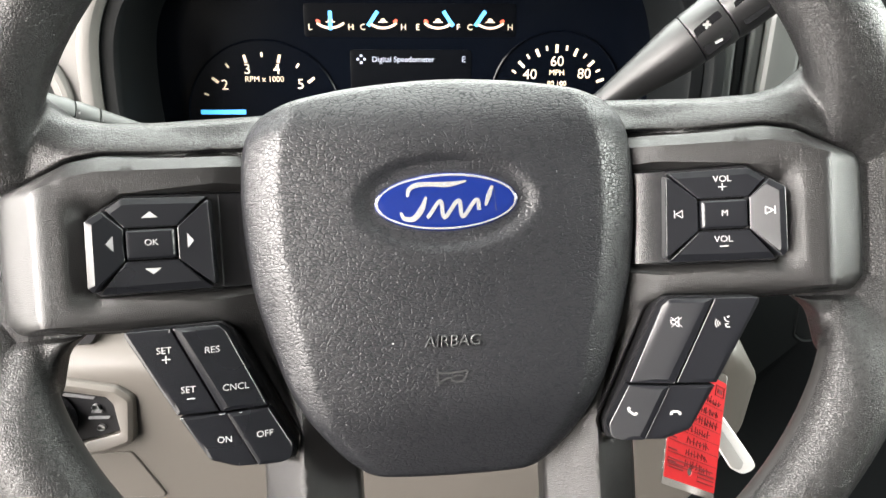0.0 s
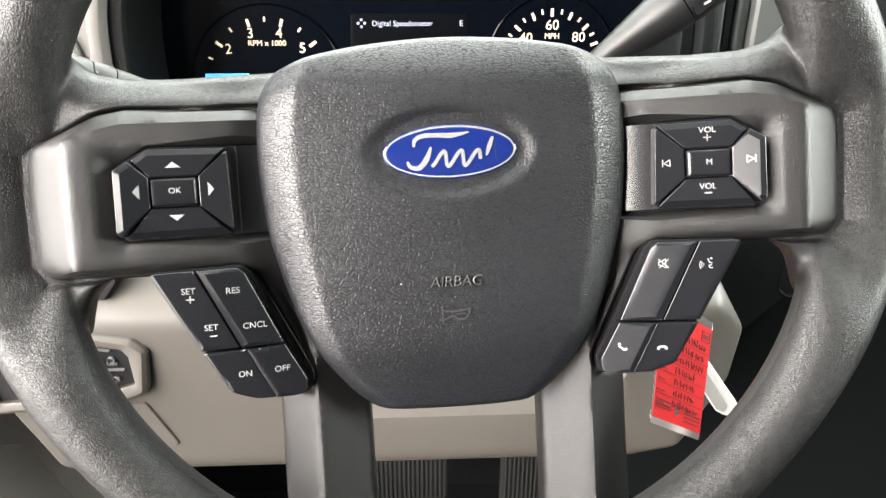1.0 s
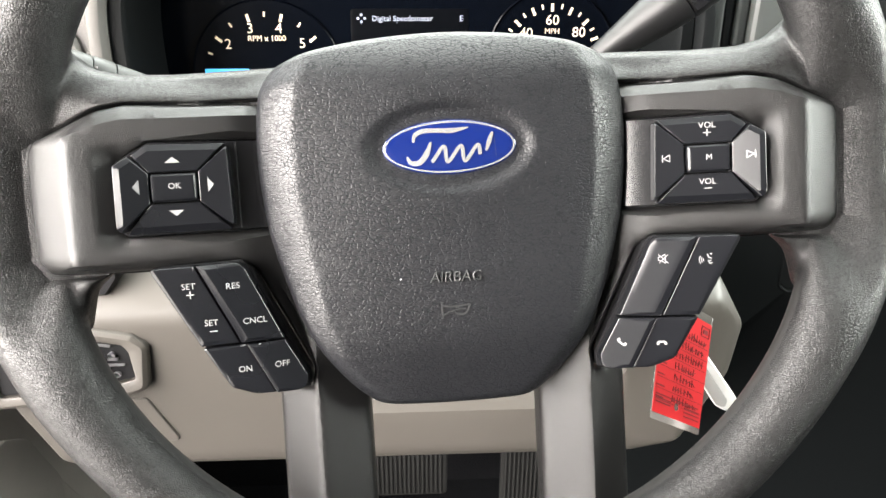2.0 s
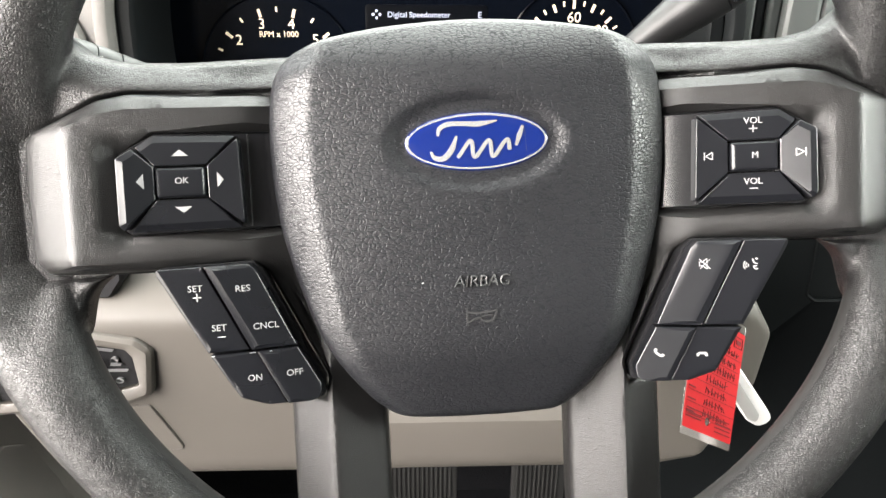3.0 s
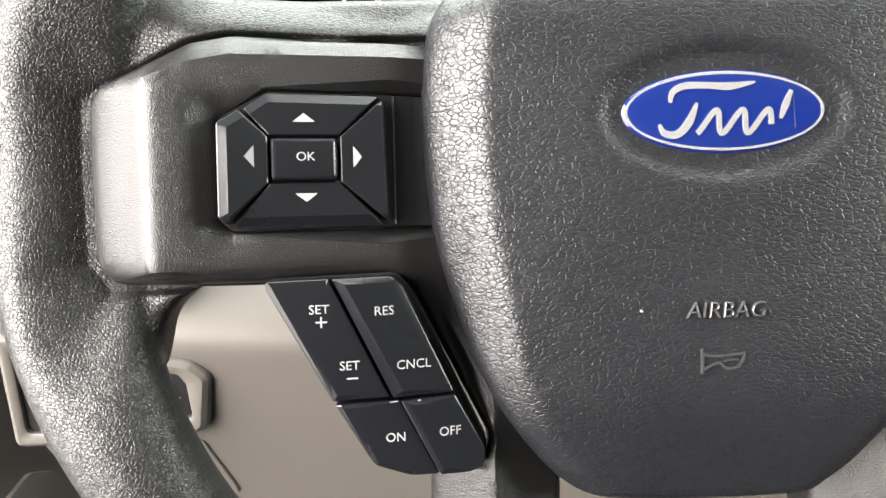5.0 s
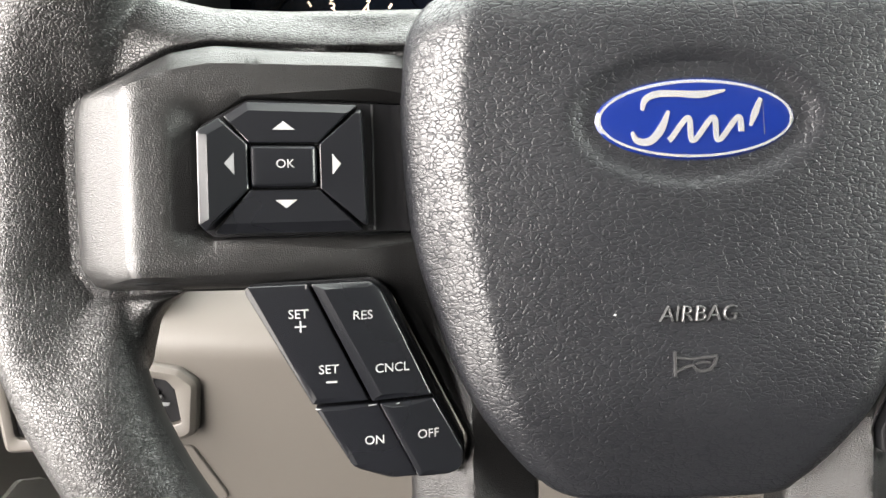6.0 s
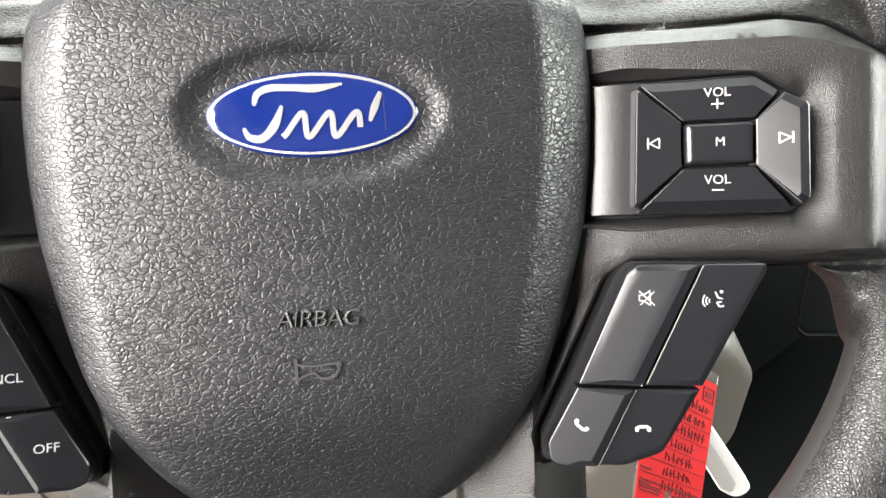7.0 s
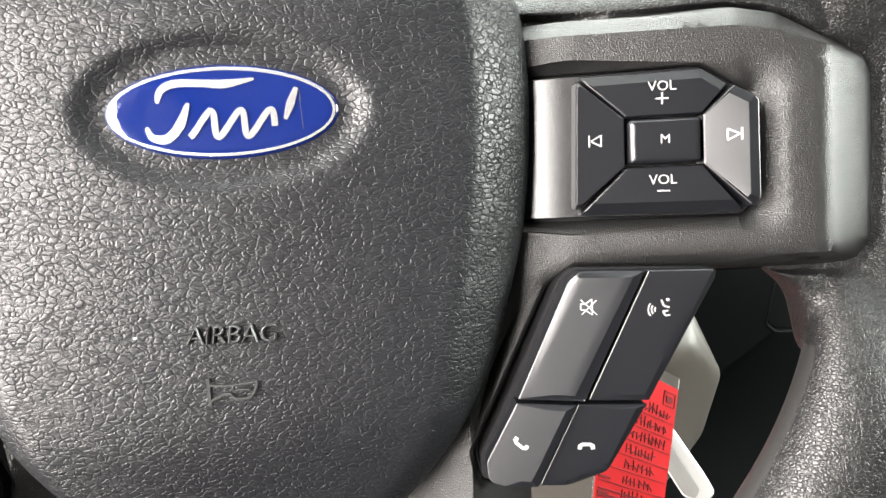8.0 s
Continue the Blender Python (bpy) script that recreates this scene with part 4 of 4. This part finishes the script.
face_loop = rounded([(-292, 572, 4), (-292, 514, 6), (-224, 519, 4), (-190.5, 528, 4), (-192.5, 552, 3), (-197, 558.5, 4), (-224, 563.5, 6)], 5)


def sw_base(x, y):
    return -437.0


part("frame", shell(frame_loop, [(0, -24), (0, -5), (1.2, -2), (4, 0)], sw_base, holes=[(face_loop, [(0, 0), (1, -0.6), (1.5, -6)])]), M_BEIGE, switch, "raised beige frame")
face = part("face", shell(inset(ccw(face_loop), 1.6), [(0, -14), (0, -4), (0.8, -3)], sw_base), M_BLACK, switch)
part("symbol", plate([ellipse(-206, 549, 2.6, 2.4, 12), bar(-209, 546, -202, 546, 1.4)], sw_base, -2.6, -0.3), M_DIM, face)
part("symbol", plate([ellipse(-204.5, 533, 2.8, 2.0, 12)], sw_base, -2.6, -0.3), M_DIM, face)
part("dividing_line", plate([bar(-212, 541, -198, 541, 0.9), bar(-226, 559.5, -206, 556.5, 0.9)], sw_base, -2.6, -0.3), M_DIM, face)
knob = part("knob", shell(ellipse(-243, 541, 21, 21, 40), [(-3, -6), (-3, -1), (0, 1), (0.8, 16), (2.5, 18.5), (4, 18)], sw_base), M_PANEL, switch)
part("knob_grip", shell(rounded([(-247, 523, 2), (-239, 523, 2), (-239, 559, 2), (-247, 559, 2)]), [(0, 16), (0.4, 22), (1.4, 23)], sw_base), M_PANEL, knob)

# --- dark outlet above the knee panel ---
outlet = root("side_outlet", "small black side outlet above the knee panel", "vent", FRONT)
part("housing", shell(rounded([(-262, 590, 4), (-206, 590, 6), (-196, 604, 4), (-196, 640, 4), (-262, 640, 4)]), [(0, -60), (0, 0), (2, 3)], lambda x, y: -452), M_BLACK, outlet)

# ================= column, stalks, key =================
column = root("steering_column", "steering column shroud with ignition lock", "steering column", HUB)
part("shroud", shell(ellipse(0, -6, 50, 52, 48), [(0, -330), (0, -60), (4, -51), (8, -50)]), M_BLACK, column)
part("ignition_lock", shell(ellipse(74, -72, 13, 13, 28), [(0, -150), (0, -72), (2, -70)]), M_BLACK, column)
part("lock_bracket", shell(rounded([(40, -40, 4), (40, -80, 6), (84, -86, 8), (88, -60, 8)]), [(0, -200), (0, -100), (4, -96)]), M_BLACK, column)

shifter = root("gear_stalk", "black tapered column gear stalk with a plus and minus switch", "gear lever")
p0, p1 = Vector((0.085, 0.405, 0.735)), Vector((0.196, 0.385, 0.826))
sd = (p1 - p0).normalized()
part("stalk", tube([p0, p0.lerp(p1, 0.3), p0.lerp(p1, 0.55), p0.lerp(p1, 0.62), p0.lerp(p1, 0.66)], [0.0050, 0.0074, 0.0126, 0.0139, 0.0141], 28), M_STALK, shifter)
sleeve = part("switch_sleeve", tube([p0.lerp(p1, 0.665), p0.lerp(p1, 0.68), p0.lerp(p1, 0.785), p0.lerp(p1, 0.795)], [0.0140, 0.0144, 0.0146, 0.0142], 28), M_STALK, shifter)
grip = part("grip", tube([p0.lerp(p1, 0.80), p0.lerp(p1, 0.81), p0.lerp(p1, 1.25), p0.lerp(p1, 1.55), p0.lerp(p1, 1.63)], [0.0142, 0.0147, 0.0156, 0.0144, 0.0076], 28), M_STALK, shifter)
SIDE = sd.cross(Vector((0, -1, 0))).normalized()
OUT = SIDE.cross(sd).normalized()
OUT = OUT if OUT.y < 0 else -OUT


def on_stalk(frac, loops, material, name, parent, lift=0.0131):
    c = p0.lerp(p1, frac) + OUT * lift
    across = (Vector((1, 0, 0)) - OUT * OUT.x).normalized()
    m = Matrix((across, OUT.cross(across), OUT)).transposed().to_4x4()
    ob = part(name, plate(loops, lambda x, y: 0.0, 0.3), material, parent)
    ob.matrix_basis = Matrix.Translation(c) @ m
    return ob


on_stalk(0.725, [rounded([(-10.5, 1.0, 2), (-0.5, -11.5, 2), (10.5, -1.0, 2), (0.5, 11.5, 2)])], M_PANEL, "rocker", sleeve, 0.0136)
on_stalk(0.725, [bar(-5.8, 4.0, -1.8, 4.0, 1.2), bar(-3.8, 2.0, -3.8, 6.0, 1.2)], M_LEGEND, "plus_mark", sleeve, 0.0141)
on_stalk(0.725, [bar(1.8, -5.0, 5.2, -2.9, 1.3)], M_LEGEND, "minus_mark", sleeve, 0.0141)
on_stalk(0.875, [rounded([(-9.5, 1.0, 2), (-1.0, -10.0, 2), (9.5, -1.0, 2), (1.0, 10.0, 2)])], M_PANEL, "rocker", grip, 0.0138)

signal = root("indicator_stalk", "pale grey indicator stalk with white symbols", "stalk")
q0, q1 = Vector((-0.098, 0.392, 0.739)), Vector((-0.215, 0.310, 0.791))
part("stalk", tube([q0, q0.lerp(q1, 0.26), q0.lerp(q1, 0.385)], [0.0026, 0.0038, 0.0058], 24), M_STALKG, signal)
collar = part("collar", tube([q0.lerp(q1, 0.39), q0.lerp(q1, 0.40), q0.lerp(q1, 0.455), q0.lerp(q1, 0.462)], [0.0058, 0.0062, 0.0069, 0.0066], 24), M_STALKG, signal)
part("tip", tube([q0.lerp(q1, 0.466), q0.lerp(q1, 0.48), q0.lerp(q1, 0.95), q0.lerp(q1, 1.0)], [0.0067, 0.0072, 0.0090, 0.0050], 24), M_STALKG, signal)
for fr, dz in ((0.425, 0.0034), (0.425, 0.0005), (0.435, -0.0030), (0.36, 0.0016), (0.35, -0.0008)):
    c = q0.lerp(q1, fr) + Vector((0, -0.0072 if fr > 0.39 else -0.0057, dz))
    part("symbol", block(c.x - 0.0013, c.x + 0.0013, c.y - 0.0003, c.y + 0.003, c.z - 0.0005, c.z + 0.0005), M_LEGEND, collar)

key = root("ignition_key", "pale plastic key head in the ignition", "key", FRONT)
kd = Vector((19.5, -27.5)).normalized()
kn = Vector((-kd.y, kd.x))


def key_pt(a, b):
    return (181 + kd.x * a + kn.x * b, 588 + kd.y * a + kn.y * b)


key_loop = [(*key_pt(-30, -5.6), 2), (*key_pt(35, -7.0), 6), (*key_pt(44.0, -3.0), 6), (*key_pt(44.0, 6.0), 5), (*key_pt(35, 6.6), 4), (*key_pt(-30, 5.6), 2)]
head = part("head", shell(rounded(key_loop, 5), [(0, -355), (0, -348.2), (1, -347)]), M_KEY, key)
part("side_face", shell(rounded([(*key_pt(-20, -5.0), 1), (*key_pt(33, -6.2), 4), (*key_pt(39, -2.8), 3), (*key_pt(35, 1.0), 3), (*key_pt(-20, 1.5), 1)], 4), [(0, -347.6), (0, -346.6), (0.4, -346.4)]), M_KEYD, key)
part("shank", tube([(x * MM, y * MM, z * MM) for x, y, z in ((163, 613, -344), (118, 640, -362))], [0.004, 0.004], 12), M_KEYD, key)

TBR, TBL, TTR = Vector((182.0, 335.0, 543.0)) * MM, Vector((141.0, 312.0, 574.0)) * MM, Vector((184.0, 345.0, 619.0)) * MM
ex, ez = (TBR - TBL), (TTR - TBR)
tw, th = ex.length / MM, ez.length / MM
ex, ez = ex.normalized(), ez.normalized()
en = ex.cross(ez).normalized()
tag_m = Matrix((ex, ez, en)).transposed().to_4x4()
tag_m.translation = TBL
tag = root("key_tag", "red paper stock tag with black handwriting in a clear sleeve", "tag")


def hung(bm):
    bm.transform(tag_m)
    return bm


card = part("card", hung(shell(rounded([(0.8, 4.5, 1), (tw - 1, 4.5, 1), (tw - 1, th - 5, 1), (0.8, th - 5, 1)]), [(0, -0.2), (0, 0.2)],
                               holes=[(ellipse(tw * 0.47, 12.5, 2.6, 2.6, 20), [(0, 0.2), (0, -0.2)])])), M_RED, tag, "red printed card")
part("sleeve", hung(shell(rounded([(0, 0, 1.5), (tw, 0, 1.5), (tw, th, 1.5), (0, th, 1.5)]), [(0, -0.7), (0, -0.4)], holes=[(ellipse(tw * 0.47, 12.5, 2.9, 2.9, 20), [(0, -0.4), (0, -0.7)])])), M_CLEAR, tag, "clear plastic sleeve")
rnd = random.Random(5)
ink = [bar(tw - 12, th - 8.2, tw - 3, th - 8.2, 0.5), bar(tw - 12, th - 14.2, tw - 3, th - 14.2, 0.5), bar(tw - 12, th - 8.2, tw - 12, th - 14.2, 0.5), bar(tw - 3, th - 8.2, tw - 3, th - 14.2, 0.5), bar(tw - 10, th - 11.2, tw - 5, th - 11.2, 2.6)]
for r in range(7):
    zz = th - 18.5 - r * 7.0
    ink.append(bar(2.5, zz - 3.0, tw - 2.5, zz - 3.0, 0.35))
    ink.append(bar(2.5, zz - 1.2, 2.5 + rnd.uniform(6, 9), zz - 1.2, 0.9))
    x, last = tw * 0.36, tw * rnd.uniform(0.72, 0.92)
    while x < last:
        wdt = rnd.uniform(1.6, 3.4)
        top = rnd.uniform(1.0, 3.0)
        ink.append(bar(x, zz - 1.8, x + 0.5 * rnd.uniform(-1, 1), zz + top, 0.55))
        ink.append(bar(x + 0.3, zz + rnd.uniform(-1.6, top), x + wdt, zz + rnd.uniform(-1.6, 1.4), 0.5))
        x += wdt + rnd.uniform(0.3, 0.9)
for r in range(3):
    ink.append(bar(3, 16.5 - 2.4 * r, tw * (0.34 if r else 0.9), 16.5 - 2.4 * r, 0.8))
    ink.append(bar(tw * 0.62, 13.8 - 2.6 * r, tw - 3.5, 13.8 - 2.6 * r, 0.8))
part("handwriting", hung(plate(ink, lambda x, y: 0.0, 0.30, 0.22)), M_INK, card)
part("ring", hung(tube([(tw * 0.4 * MM, (th - 3) * MM, 0), (tw * 0.1 * MM, (th + 8) * MM, -0.006)], [0.0008, 0.0008], 8)), M_KEYD, tag)

# ================= pedals, door =================
def pedal(name, x0, x1, z0, z1, y, tilt, label):
    ob = root(name, label, "pedal", pose(0, y * MM, 0, 90 - tilt, 0, 0))
    part("pad", shell(rounded([(x0, z0, 8), (x1, z0, 8), (x1, z1, 8), (x0, z1, 8)]), [(0, -10), (0, -2), (1, -0.6), (3, 0)]), M_RUBBER, ob)
    n = int((x1 - x0 - 8) / 6.0)
    for k in range(n):
        x = x0 + 7 + k * 6.0
        part("rib", shell(rounded([(x - 1.5, z0 + 5, 1), (x + 1.5, z0 + 5, 1), (x + 1.5, z1 - 4, 1), (x - 1.5, z1 - 4, 1)], 2), [(0, -0.5), (0.3, 1.8), (0.8, 2.2)]), M_RUBBER, ob)
    part("arm", block((x0 + x1) / 2 * MM - 0.012, (x0 + x1) / 2 * MM + 0.012, z1 * MM - 0.04, z1 * MM + 0.25, -0.022, -0.010, 0.002), M_BLACK, ob)
    part("bracket", block((x0 + x1) / 2 * MM - 0.018, (x0 + x1) / 2 * MM + 0.018, z1 * MM + 0.21, z1 * MM + 0.245, -(0.955 - y * MM), -0.008), M_BLACK, ob)
    return ob


pedal("brake_pedal", -62, 56, 118, 190, 780, 0, "wide ribbed black rubber brake pedal")
pedal("accelerator_pedal", 132, 205, 40, 200, 800, 0, "tall ribbed black rubber accelerator pedal")

SIDEFRAME = Matrix(((0, 0, 1), (1, 0, 0), (0, 1, 0))).to_4x4()
SIDEFRAME.translation = (-0.40, 0, 0)
door = root("kick_panel", "dark grey moulded kick panel beside the footwell", "trim panel", SIDEFRAME)
part("trim", shell(rounded([(500, 0, 0), (735, 0, 0), (728, 176, 20), (648, 309, 30), (612, 392, 20), (585, 470, 20), (575, 860, 0), (500, 860, 0)], 5), [(0, -40), (0, -3), (3, 0)], lambda x, y: 0.0), M_DOOR, door)
part("lower_panel", shell(rounded([(520, 60, 20), (680, 60, 20), (680, 252, 25), (635, 337, 25), (598, 362, 20), (520, 362, 20)], 5), [(0, -1), (0.5, 3.5), (3, 5)], lambda x, y: 0.0), M_DOOR, door)
